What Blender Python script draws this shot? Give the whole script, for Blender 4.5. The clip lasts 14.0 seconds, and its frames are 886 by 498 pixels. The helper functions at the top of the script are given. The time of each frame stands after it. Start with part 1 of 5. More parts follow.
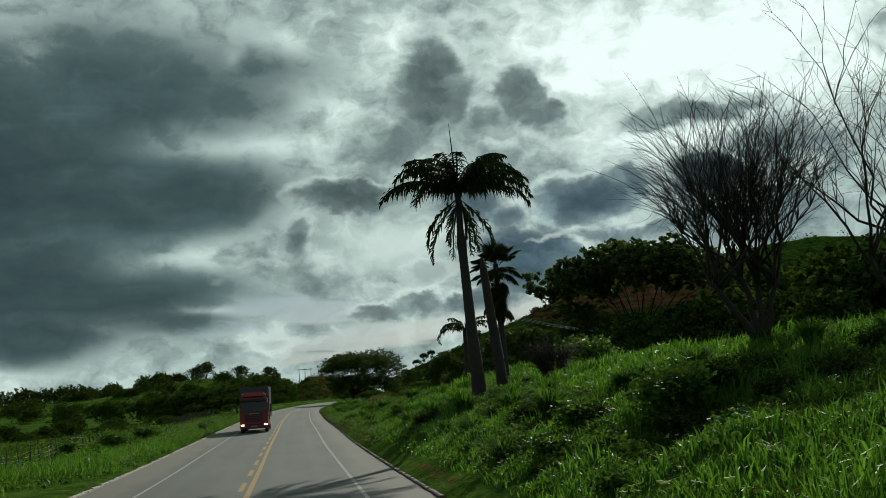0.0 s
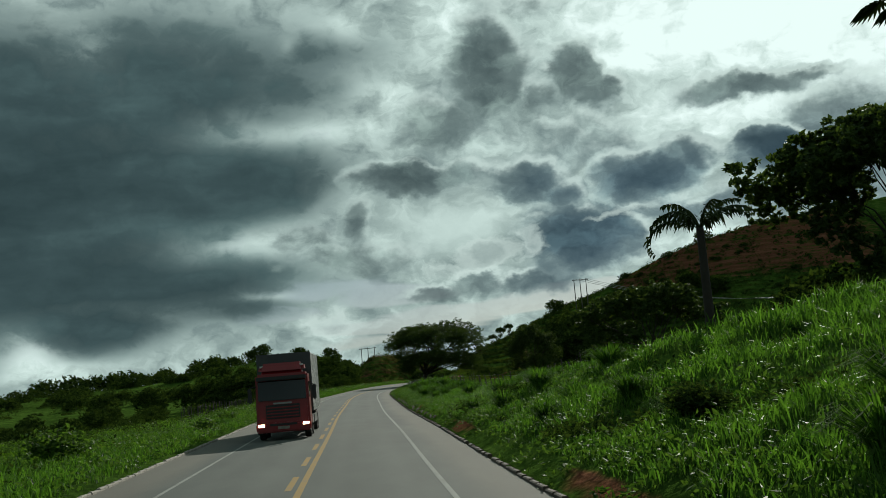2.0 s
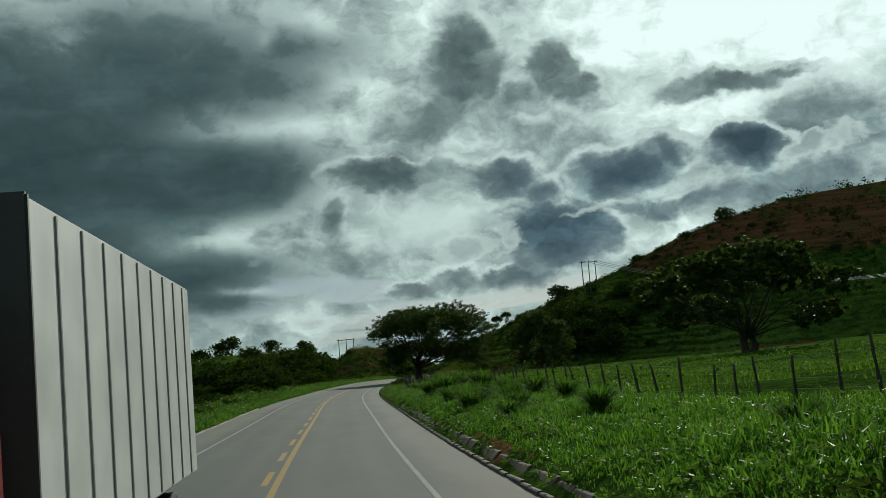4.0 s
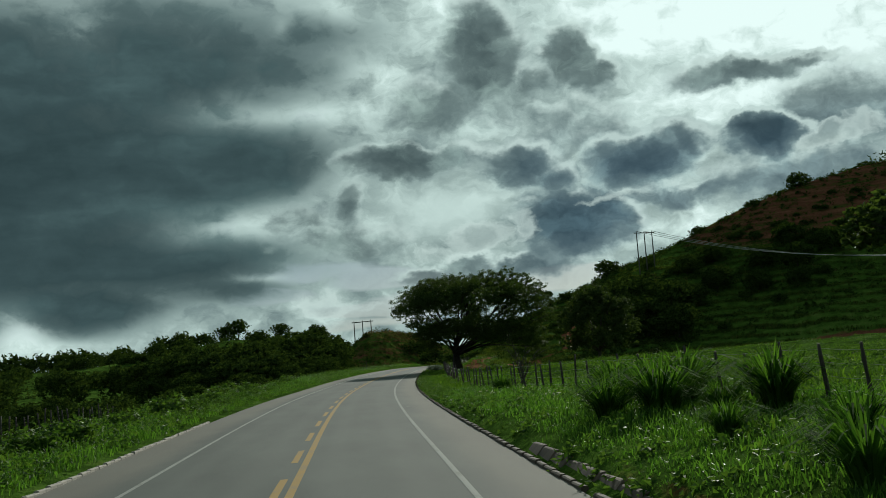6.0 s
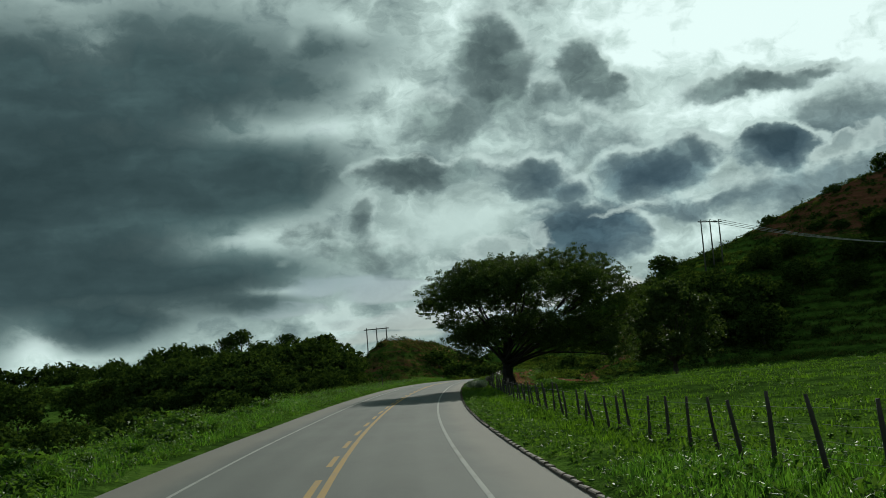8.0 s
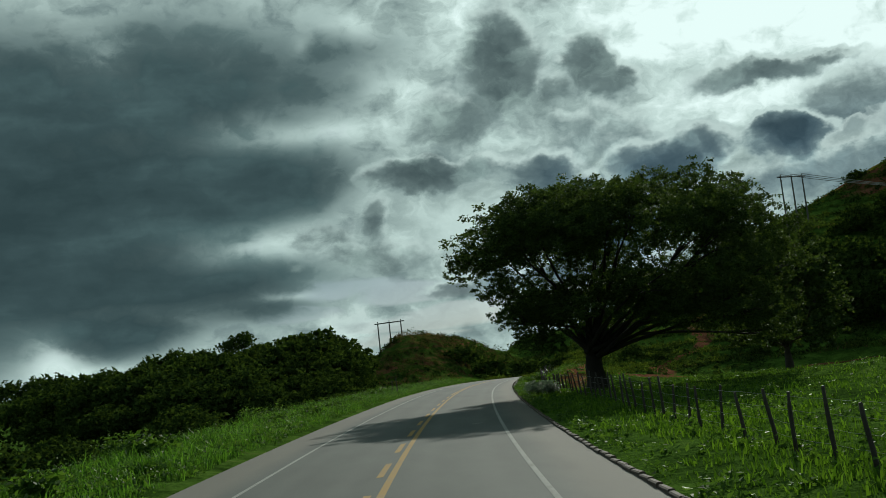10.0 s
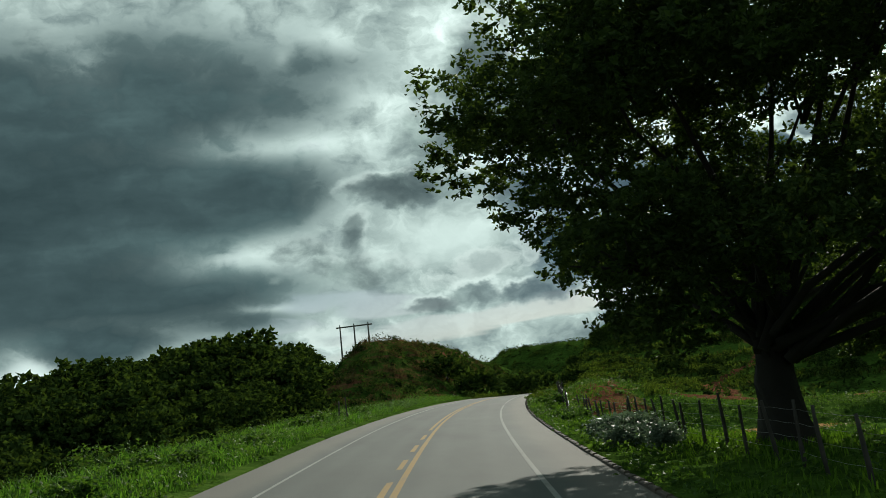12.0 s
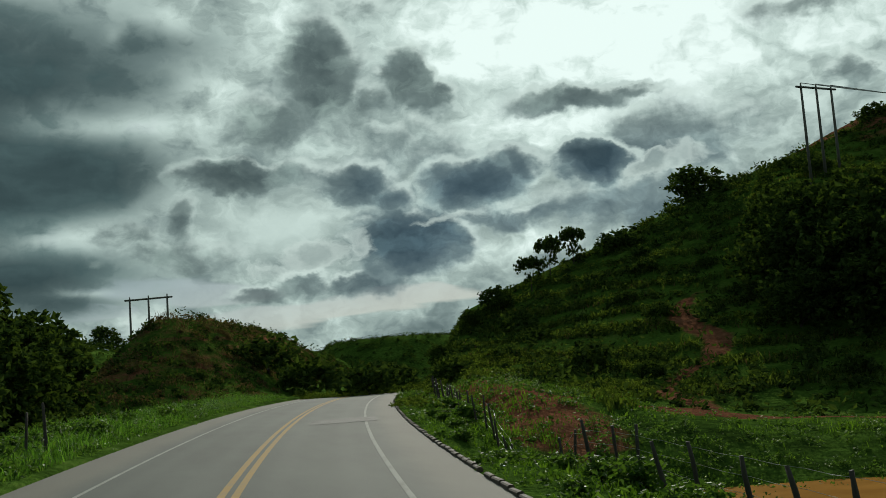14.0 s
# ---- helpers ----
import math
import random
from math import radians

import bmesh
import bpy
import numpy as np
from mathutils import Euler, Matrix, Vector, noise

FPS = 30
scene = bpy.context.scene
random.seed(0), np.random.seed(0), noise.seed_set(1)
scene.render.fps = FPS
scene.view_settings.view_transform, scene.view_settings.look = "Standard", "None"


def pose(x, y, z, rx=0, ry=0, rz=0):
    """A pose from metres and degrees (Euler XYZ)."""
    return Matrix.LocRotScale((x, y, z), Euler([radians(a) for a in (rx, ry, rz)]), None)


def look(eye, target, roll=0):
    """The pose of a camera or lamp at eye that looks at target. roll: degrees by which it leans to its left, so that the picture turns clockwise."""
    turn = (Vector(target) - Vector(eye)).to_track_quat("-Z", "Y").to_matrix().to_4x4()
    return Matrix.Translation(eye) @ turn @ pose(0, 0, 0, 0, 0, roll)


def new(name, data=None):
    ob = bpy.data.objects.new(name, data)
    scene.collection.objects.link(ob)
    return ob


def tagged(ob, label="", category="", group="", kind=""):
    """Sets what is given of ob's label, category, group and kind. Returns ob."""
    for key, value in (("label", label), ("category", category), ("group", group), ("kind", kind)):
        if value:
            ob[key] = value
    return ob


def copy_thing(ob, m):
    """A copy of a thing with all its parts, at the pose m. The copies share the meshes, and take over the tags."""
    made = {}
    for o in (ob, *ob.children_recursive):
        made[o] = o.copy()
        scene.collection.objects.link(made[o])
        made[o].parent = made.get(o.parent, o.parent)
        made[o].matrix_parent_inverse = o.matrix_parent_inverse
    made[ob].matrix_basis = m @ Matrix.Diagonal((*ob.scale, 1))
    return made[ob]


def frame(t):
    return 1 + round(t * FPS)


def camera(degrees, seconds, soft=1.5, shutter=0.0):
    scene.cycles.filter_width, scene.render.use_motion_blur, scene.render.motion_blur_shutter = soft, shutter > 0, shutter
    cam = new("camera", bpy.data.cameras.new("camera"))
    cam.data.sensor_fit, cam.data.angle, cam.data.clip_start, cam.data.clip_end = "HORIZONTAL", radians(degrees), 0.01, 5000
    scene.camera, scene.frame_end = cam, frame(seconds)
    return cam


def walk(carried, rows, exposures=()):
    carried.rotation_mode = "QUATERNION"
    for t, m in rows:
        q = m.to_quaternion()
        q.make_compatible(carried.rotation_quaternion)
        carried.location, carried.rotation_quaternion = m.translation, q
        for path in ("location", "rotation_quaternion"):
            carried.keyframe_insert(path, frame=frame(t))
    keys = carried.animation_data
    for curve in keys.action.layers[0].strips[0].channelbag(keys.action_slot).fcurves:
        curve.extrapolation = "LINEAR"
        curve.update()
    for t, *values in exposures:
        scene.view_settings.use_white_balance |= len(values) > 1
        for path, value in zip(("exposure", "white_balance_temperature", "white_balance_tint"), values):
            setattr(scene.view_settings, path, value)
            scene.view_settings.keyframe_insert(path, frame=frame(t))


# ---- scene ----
# ---- camera: a vehicle on the right lane of a country road ----
cam = camera(42.0, 14.0, soft=0.65)
PATH = [
    (0, 1.62, -0.01, 2.42, 98.27, 3.72, -7.50), (0.5, 1.67, 12.45, 2.57, 98.35, 4.40, -7.45),
    (1, 1.71, 24.82, 2.74, 98.43, 4.22, -6.93), (1.5, 1.75, 37.12, 2.95, 97.52, 4.81, -5.61),
    (2, 1.77, 49.33, 3.18, 97.58, 4.74, -4.44), (3.2, 1.93, 78.20, 3.90, 97.40, 4.70, -5.10),
    (4.5, 2.10, 109.12, 4.70, 97.24, 4.63, -5.76),
    (5, 2.14, 120.80, 4.99, 97.63, 4.07, -5.36), (5.5, 2.19, 132.38, 5.27, 96.85, 4.32, -4.81),
    (6, 2.29, 143.86, 5.56, 96.72, 4.25, -4.89), (6.5, 2.46, 155.25, 5.86, 96.46, 4.59, -4.94),
    (7, 2.62, 166.55, 6.17, 96.43, 4.74, -5.03), (7.5, 2.77, 177.78, 6.49, 97.02, 4.60, -5.09),
    (8, 2.93, 188.93, 6.79, 97.41, 4.37, -4.22), (9.2, 3.66, 215.40, 7.46, 97.45, 5.50, -3.75),
    (10.5, 4.90, 243.82, 8.16, 97.45, 6.70, -3.50), (11, 5.59, 254.60, 8.45, 97.21, 7.20, -4.01),
    (11.5, 6.36, 265.29, 8.76, 97.53, 5.89, -4.27), (12, 7.18, 275.90, 9.08, 98.07, 5.57, -4.45),
    (12.5, 8.04, 286.42, 9.38, 98.23, 5.28, -4.59), (13, 8.96, 296.84, 9.67, 98.20, 4.26, -6.13),
    (13.5, 9.94, 307.17, 9.96, 97.74, 4.16, -9.44), (14, 10.97, 317.42, 10.25, 97.06, 4.16, -13.17),
]
walk(cam, [(t, pose(x, y, z, rx, ry, rz)) for t, x, y, z, rx, ry, rz in PATH],
     exposures=[(0, -0.05, 6300, 6), (2.2, -0.1, 6200, 4.5), (10.3, -0.12, 6100, 3), (11.6, -0.12, 6100, 3), (12.4, 0.45, 6450, 10), (12.9, 0.42, 6500, 11), (13.5, -0.05, 6350, 8), (14, -0.12, 6300, 6)])

# ---- sky and sun ----
SUN_AZ, SUN_EL = 21.0, 26.0          # degrees right of the road's first direction; above the horizon


class Nodes:
    """Short-hand for building a node tree."""

    def __init__(self, tree):
        self.tree = tree

    def node(self, kind, **settings):
        n = self.tree.nodes.new(kind)
        for key, value in settings.items():
            setattr(n, key, value)
        return n

    def link(self, a, b):
        if hasattr(a, "is_output"):
            self.tree.links.new(a, b)
        else:
            b.default_value = a

    def math(self, op, *args, clamp=False):
        n = self.node("ShaderNodeMath", operation=op, use_clamp=clamp)
        for s, v in zip(n.inputs, args):
            self.link(v, s)
        return n.outputs[0]

    def vec(self, op, *args):
        n = self.node("ShaderNodeVectorMath", operation=op)
        for s, v in zip(n.inputs, args):
            self.link(v, s)
        return n.outputs["Value"] if op in ("DOT_PRODUCT", "LENGTH") else n.outputs[0]

    def noise(self, where, scale, detail=4.0, rough=0.55, **more):
        n = self.node("ShaderNodeTexNoise")
        if where is not None:
            self.link(where, n.inputs["Vector"])
        n.inputs["Scale"].default_value, n.inputs["Detail"].default_value, n.inputs["Roughness"].default_value = scale, detail, rough
        for key, value in more.items():
            n.inputs[key].default_value = value
        return n

    def ramp(self, fac, stops, interpolation="LINEAR"):
        n = self.node("ShaderNodeValToRGB")
        n.color_ramp.interpolation = interpolation
        while len(n.color_ramp.elements) < len(stops):
            n.color_ramp.elements.new(0.5)
        for e, (p, c) in zip(n.color_ramp.elements, stops):
            e.position, e.color = p, (*c, 1) if len(c) == 3 else c
        self.link(fac, n.inputs[0])
        return n.outputs[0]

    def mix(self, fac, a, b, blend="MIX"):
        n = self.node("ShaderNodeMix", data_type="RGBA", blend_type=blend)
        self.link(fac, n.inputs[0])
        self.link((*a, 1) if isinstance(a, tuple) and len(a) == 3 else a, n.inputs[6])
        self.link((*b, 1) if isinstance(b, tuple) and len(b) == 3 else b, n.inputs[7])
        return n.outputs[2]

    def smooth(self, x, lo, hi):
        n = self.node("ShaderNodeMapRange", interpolation_type="SMOOTHSTEP")
        self.link(x, n.inputs[0])
        n.inputs[1].default_value, n.inputs[2].default_value = lo, hi
        return n.outputs[0]


# Cloud masses by azimuth, elevation, half width, half height (degrees) and weight.
BANK = [(-12.4, 14.6, 7.99, 4.89, 0.95), (-6.4, 17.0, 6.19, 2.96, 0.45), (0.2, 17.7, 3.2, 1.0, 0.42), (-4.7, 11.5, 5.68, 1.34, 0.95), (-13.1, 7.5,
        7.31, 3.11, 1.0), (-6.8, 6.7, 5.26, 0.83, 0.7), (-5.2, 5.3, 3.07, 0.67, 0.55), (-12.1, 4.5, 3.14, 0.99, 0.8), (-20.5, 11.7, 5.21, 9.75, 0.9),
        (-10.1, 11.4, 6.25, 1.6, 0.6), (-1.1, 15.7, 4.35, 1.26, 0.35)]
BRIGHT = [(-4.6, 8.3, 3.11, 0.89, 0.6), (-11.8, 17.3, 1.61, 1.79, 0.75), (-6.5, 14.2, 3.37, 1.09, 0.45), (-1.2, 13.5, 4.06, 0.62, 0.5), (2.9, 15.0,
          1.61, 1.28, 0.7), (-2.5, 18.0, 0.58, 0.6, 0.35), (0.7, 18.6, 1.46, 0.69, 0.5), (5.6, 8.5, 3.8, 1.88, 0.55), (-3.8, 5.9, 1.97, 0.25, 0.6),
          (-14.9, 4.3, 1.52, 1.21, 1.2), (-7.5, 9.3, 1.66, 0.44, 0.3), (-0.6, 4.0, 2.56, 0.8, 0.5), (5.5, 18.9, 2.64, 1.11, 0.8), (-13.9, 2.8, 3.82,
          0.64, 0.7), (19.7, 17.3, 9.18, 2.39, 1.0), (25.8, 14.5, 4.18, 1.77, 0.9), (17.6, 13.1, 2.54, 1.24, 0.8), (17.0, 7.0, 3.65, 0.61, 0.8)]
HEAPS = [(11.9, 7.5, 2.46, 1.5, 1.15), (12.9, 7.1, 1.24, 1.09, 0.7), (10.4, 8.4, 1.26, 0.75, 0.5), (21.3, 10.7, 1.57, 0.98, 1.1), (15.7, 10.2, 2.35,
         1.12, 0.85), (17.7, 10.8, 1.23, 0.86, 0.65), (9.4, 10.7, 1.57, 1.05, 0.75), (10.9, 9.9, 1.39, 0.64, 0.6), (3.5, 11.2, 2.34, 0.85, 0.9), (6.2,
         11.5, 1.4, 0.6, 0.5), (8.1, 16.4, 1.79, 2.21, 0.8), (5.7, 13.7, 2.17, 1.12, 0.5), (12.4, 15.8, 1.21, 1.26, 0.75), (13.6, 14.7, 1.13, 0.73,
         0.6), (20.7, 13.9, 2.88, 0.61, 0.7), (23.5, 14.0, 1.64, 0.34, 0.55)]
THIN = [(8.9, 14.4, 2.64, 1.42, 0.5), (0.9, 9.2, 0.58, 0.86, 0.55), (-1.8, 8.8, 1.29, 0.57, 0.5), (0.7, 7.5, 2.6, 0.8, 0.5), (17.0, 8.4, 3.94, 0.45,
        0.6), (10.0, 5.6, 2.16, 0.57, 0.7), (6.6, 5.8, 1.1, 0.63, 0.7), (4.4, 5.4, 1.3, 0.49, 0.55), (24.4, 11.4, 2.25, 1.09, 0.75), (26.6, 10.6,
        1.54, 0.86, 0.5), (23.3, 8.6, 4.0, 1.19, 0.6), (12.4, 12.4, 2.61, 1.13, 0.35), (14.1, 11.6, 1.73, 0.85, 0.4), (9.6, 19.0, 2.05, 0.61, 0.4),
        (34.0, 13.5, 0.78, 0.81, 0.7), (32.3, 16.8, 2.38, 0.51, 0.5), (25.8, 11.8, 3.09, 1.51, 0.5)]
STRATUS = [(2.5, 5.5, 2.31, 0.4, 0.65), (3.0, 3.9, 3.74, 0.4, 0.75), (-1.6, 6.1, 2.57, 0.4, 0.5), (7.8, 4.5, 4.33, 0.46, 0.65), (1.6, 3.2, 2.57, 0.23,
           0.45), (-3.6, 4.9, 1.97, 0.34, 0.5), (12.1, 4.9, 2.86, 0.46, 0.65)]
PUFFS = [(7.3, 7.3, 1.4, 0.69, 1.15), (9.0, 7.4, 0.87, 0.75, 0.7), (5.7, 6.8, 1.16, 0.4, 0.5), (24.2, 10.3, 0.95, 0.52, 1.15), (25.8, 10.5, 1.04,
         0.51, 0.6), (-0.6, 4.3, 1.71, 0.57, 0.6), (13.8, 8.6, 1.43, 0.26, 0.6), (1.1, 4.2, 1.0, 0.34, 0.5)]

world = bpy.data.worlds.new("sky")
world.use_nodes = True
scene.world = world
N = Nodes(world.node_tree)
N.tree.nodes.clear()
direction = N.node("ShaderNodeTexCoord").outputs["Generated"]
xyz = N.node("ShaderNodeSeparateXYZ")
N.link(direction, xyz.inputs[0])
azimuth = N.math("MULTIPLY", N.math("ARCTAN2", xyz.outputs[0], xyz.outputs[1]), 57.2958)
elevation = N.math("MULTIPLY", N.math("ARCSINE", xyz.outputs[2]), 57.2958)
flat = N.node("ShaderNodeCombineXYZ")
N.link(azimuth, flat.inputs[0])
N.link(elevation, flat.inputs[1])


def spread_of(bank, at):
    """Squared distance from a bank's middle, 1 at its rim."""
    az, el, rx, ry, _ = bank
    q = N.vec("MULTIPLY", N.vec("SUBTRACT", at, (az, el, 0.0)), (1 / rx, 1 / ry, 0.0))
    return N.vec("DOT_PRODUCT", q, q)


def soft_banks(banks, at):
    """Broad cloud banks with soft edges, added up."""
    total = 0.0
    for bank in banks:
        puff = N.math("POWER", 2.71828, N.math("MULTIPLY", spread_of(bank, at), -1.0))
        total = N.math("MULTIPLY_ADD", puff, bank[4], total)
    return total


def firm_banks(banks, at, blur=0.22):
    """Heaped clouds, each a low dome; the thickest one counts."""
    total = -0.6
    for bank in banks:
        total = N.math("SMOOTH_MAX", total, N.math("MULTIPLY_ADD", spread_of(bank, at), -0.5 * bank[4], bank[4]), blur)
    return total


def shifted(noise_colour, amount):
    return N.vec("MULTIPLY", N.vec("SUBTRACT", noise_colour, (0.5, 0.5, 0.5)), amount)


def billowed(at):
    """Directions stirred at two scales, so that rims billow."""
    wide = N.vec("MULTIPLY", at, (0.75, 1.0, 0.0))
    stirred = N.vec("ADD", at, shifted(N.noise(wide, 0.34, 2.0, 0.5).outputs["Color"], (2.6, 1.5, 0.0)))
    return N.vec("ADD", stirred, shifted(N.noise(N.vec("ADD", wide, (31.0, 7.0, 0.0)), 1.15, 3.5, 0.55).outputs["Color"], (1.5, 1.2, 0.0)))


def heaps_at(at):
    """Thickness of the heaped clouds and of the thinner ones in a direction (degrees)."""
    stirred = billowed(at)
    lump = N.math("SUBTRACT", N.noise(N.vec("MULTIPLY", at, (0.8, 1.0, 0.0)), 0.85, 4.0, 0.55).outputs[0], 0.5)
    return (N.math("MULTIPLY_ADD", lump, 0.55, firm_banks(HEAPS, stirred, 0.10)), N.math("MULTIPLY_ADD", lump, 0.9, firm_banks(THIN, stirred)), stirred)


look_at = flat.outputs[0]
heap, thin, warped = heaps_at(look_at)
heap_sunward, thin_sunward, _ = heaps_at(N.vec("ADD", look_at, (0.22, 0.42, 0.0)))
drift = N.vec("ADD", look_at, shifted(N.noise(N.vec("MULTIPLY", look_at, (0.4, 1.0, 0.0)), 0.3, 2.0, 0.5).outputs["Color"], (3.0, 1.4, 0.0)))
coarse = N.noise(N.vec("MULTIPLY", look_at, (0.6, 1.0, 0.0)), 0.12, 3.0, 0.5).outputs[0]
veil = N.math("SUBTRACT", N.noise(N.vec("ADD", N.vec("MULTIPLY", drift, (0.22, 1.0, 0.0)), (9.0, 41.0, 0.0)), 0.55, 4.0, 0.5).outputs[0], 0.5)
fleece = N.math("SUBTRACT", N.noise(N.vec("ADD", N.vec("MULTIPLY", warped, (0.7, 1.0, 0.0)), (19.0, 3.0, 0.0)), 0.62, 6.0, 0.58).outputs[0], 0.5)
# away from the cloud masses in view the overcast goes on by noise alone
open_field = N.math("MAXIMUM", N.smooth(N.math("ABSOLUTE", N.math("SUBTRACT", azimuth, 8.0)), 26.0, 42.0), N.smooth(elevation, 21.0, 34.0))
toward_sun = N.math("MULTIPLY", N.smooth(azimuth, -2.0, 24.0), N.smooth(elevation, 5.0, 18.0))

# the bright high layer
bright = soft_banks(BRIGHT, drift)
glow = N.math("MULTIPLY_ADD", bright, 0.36, 0.47)
glow = N.math("ADD", glow, N.math("MULTIPLY", toward_sun, 0.24))
# one even stretch of pale sky among the clouds
calm = N.math("SUBTRACT", 1.0, soft_banks([(5.6, 8.6, 3.6, 1.7, 0.85)], drift))
glow = N.math("ADD", glow, N.math("MULTIPLY", calm, N.math("MULTIPLY_ADD", veil, 0.6, N.math("MULTIPLY", fleece, 1.35))))
lit = N.ramp(glow, [(0.05, (0.120, 0.165, 0.165)), (0.30, (0.225, 0.290, 0.280)), (0.52, (0.400, 0.490, 0.455)), (0.74, (0.66, 0.78, 0.72)), (0.95, (0.94, 1.06, 1.0))])
sky_tex = N.node("ShaderNodeTexSky", sky_type="NISHITA", sun_disc=False, sun_elevation=radians(SUN_EL), sun_rotation=radians(SUN_AZ))
blue = N.mix(0.10, (0.0, 0.0, 0.0), sky_tex.outputs[0])
blue = N.mix(0.75, blue, (0.15, 0.255, 0.335))
streak = N.math("MULTIPLY_ADD", N.math("SUBTRACT", N.noise(N.vec("MULTIPLY", drift, (0.16, 1.0, 0.0)), 1.3, 3.0).outputs[0], 0.5), 1.1, firm_banks(STRATUS, drift))
lit = N.mix(N.math("MULTIPLY", N.smooth(streak, 0.0, 0.4), 0.72), lit, blue)

# the heavy bank, drawn out in level streaks
bank = N.math("MULTIPLY_ADD", open_field, N.math("MULTIPLY_ADD", coarse, 1.4, -0.2), soft_banks(BANK, drift))
billow = N.math("SUBTRACT", N.noise(N.vec("ADD", N.vec("MULTIPLY", drift, (0.45, 1.0, 0.0)), (4.0, 77.0, 0.0)), 0.20, 5.0, 0.55).outputs[0], 0.5)
bank = N.math("ADD", bank, N.math("MULTIPLY_ADD", veil, 0.55, N.math("MULTIPLY_ADD", billow, 1.1, N.math("MULTIPLY", fleece, 1.0))))
bank = N.math("SUBTRACT", bank, N.math("MULTIPLY", bright, 0.35))
bank_colour = N.ramp(bank, [(0.15, (0.225, 0.292, 0.284)), (0.45, (0.138, 0.190, 0.187)), (0.80, (0.076, 0.112, 0.114)), (1.0, (0.052, 0.083, 0.087))])
bank_colour = N.mix(1.0, bank_colour, N.ramp(N.math("MULTIPLY_ADD", billow, 0.9, N.math("MULTIPLY_ADD", veil, 0.5, N.math("MULTIPLY_ADD", fleece, 0.35, 0.5))), [(0.30, (0.66, 0.70, 0.71)), (0.5, (0.98, 1.0, 1.0)), (0.70, (1.6, 1.6, 1.55))]), "MULTIPLY")
clouds = N.mix(N.smooth(bank, 0.0, 0.70), lit, bank_colour)

# thin and heaped clouds before both, with lit rims toward the sun
cool = N.math("MULTIPLY", N.smooth(azimuth, 3.0, 13.0), N.math("SUBTRACT", 1.0, N.smooth(elevation, 9.5, 15.0)))
tone = N.ramp(N.math("ADD", fleece, 0.5), [(0.34, (0.80, 0.82, 0.84)), (0.5, (1.05, 1.05, 1.05)), (0.66, (1.75, 1.72, 1.64))])
for depth, ahead, cover, edge_ in ((thin, thin_sunward, 0.80, 0.55), (heap, heap_sunward, 0.96, 0.40)):
    grey = N.ramp(depth, [(0.05, (0.320, 0.400, 0.378)), (0.40, (0.165, 0.216, 0.208)), (0.75, (0.088, 0.122, 0.122)), (1.0, (0.056, 0.083, 0.086))])
    bluish = N.ramp(depth, [(0.05, (0.300, 0.385, 0.385)), (0.40, (0.142, 0.200, 0.216)), (0.75, (0.068, 0.110, 0.136)), (1.0, (0.038, 0.070, 0.094))])
    colour = N.mix(1.0, N.mix(cool, grey, bluish), tone, "MULTIPLY")
    clouds = N.mix(N.math("MULTIPLY", N.smooth(depth, -0.16, edge_), cover), clouds, colour)
    rim = N.math("SUBTRACT", N.smooth(depth, -0.10, 0.40), N.smooth(ahead, -0.10, 0.40))
    rim = N.math("MULTIPLY", rim, N.math("MULTIPLY", N.smooth(azimuth, -6.0, 8.0), N.math("SUBTRACT", 1.0, N.smooth(depth, 0.25, 0.6))))
    clouds = N.mix(N.math("MAXIMUM", N.math("MINIMUM", N.math("MULTIPLY", rim, 0.75), 0.6), 0.0), clouds, (0.78, 0.90, 0.83))

# small sunlit heaps with firm crowns
puff = N.math("MULTIPLY_ADD", fleece, 2.2, firm_banks(PUFFS, warped, 0.1))
clouds = N.mix(N.math("MULTIPLY", N.smooth(puff, 0.05, 0.65), 0.62), clouds, N.ramp(puff, [(0.2, (0.70, 0.80, 0.74)), (0.6, (0.62, 0.71, 0.66)), (1.0, (0.34, 0.41, 0.39))]))
ground_haze = N.smooth(elevation, -1.0, 0.5)
clouds = N.mix(ground_haze, (0.10, 0.13, 0.10), clouds)
background = N.node("ShaderNodeBackground")
N.link(clouds, background.inputs[0])
background.inputs[1].default_value = 1.0
N.link(background.outputs[0], N.node("ShaderNodeOutputWorld").inputs[0])

sun = new("sun", bpy.data.lights.new("sun", "SUN"))
sun.data.energy, sun.data.angle, sun.data.color = 3.9, radians(0.6), (1.0, 0.93, 0.80)
sun_way = Vector((math.sin(radians(SUN_AZ)) * math.cos(radians(SUN_EL)), math.cos(radians(SUN_AZ)) * math.cos(radians(SUN_EL)), math.sin(radians(SUN_EL))))
sun.matrix_world = look((0, 0, 60), Vector((0, 0, 60)) - sun_way)

# ---- materials ----
def material(name):
    m = bpy.data.materials.new(name)
    m.use_nodes = True
    k = Nodes(m.node_tree)
    return m, k, m.node_tree.nodes["Principled BSDF"]


def bump(k, shader, height, strength, distance):
    b = k.node("ShaderNodeBump")
    b.inputs["Strength"].default_value, b.inputs["Distance"].default_value = strength, distance
    k.link(height, b.inputs["Height"])
    k.link(b.outputs[0], shader.inputs["Normal"])


def position(k):
    return k.node("ShaderNodeNewGeometry").outputs["Position"]


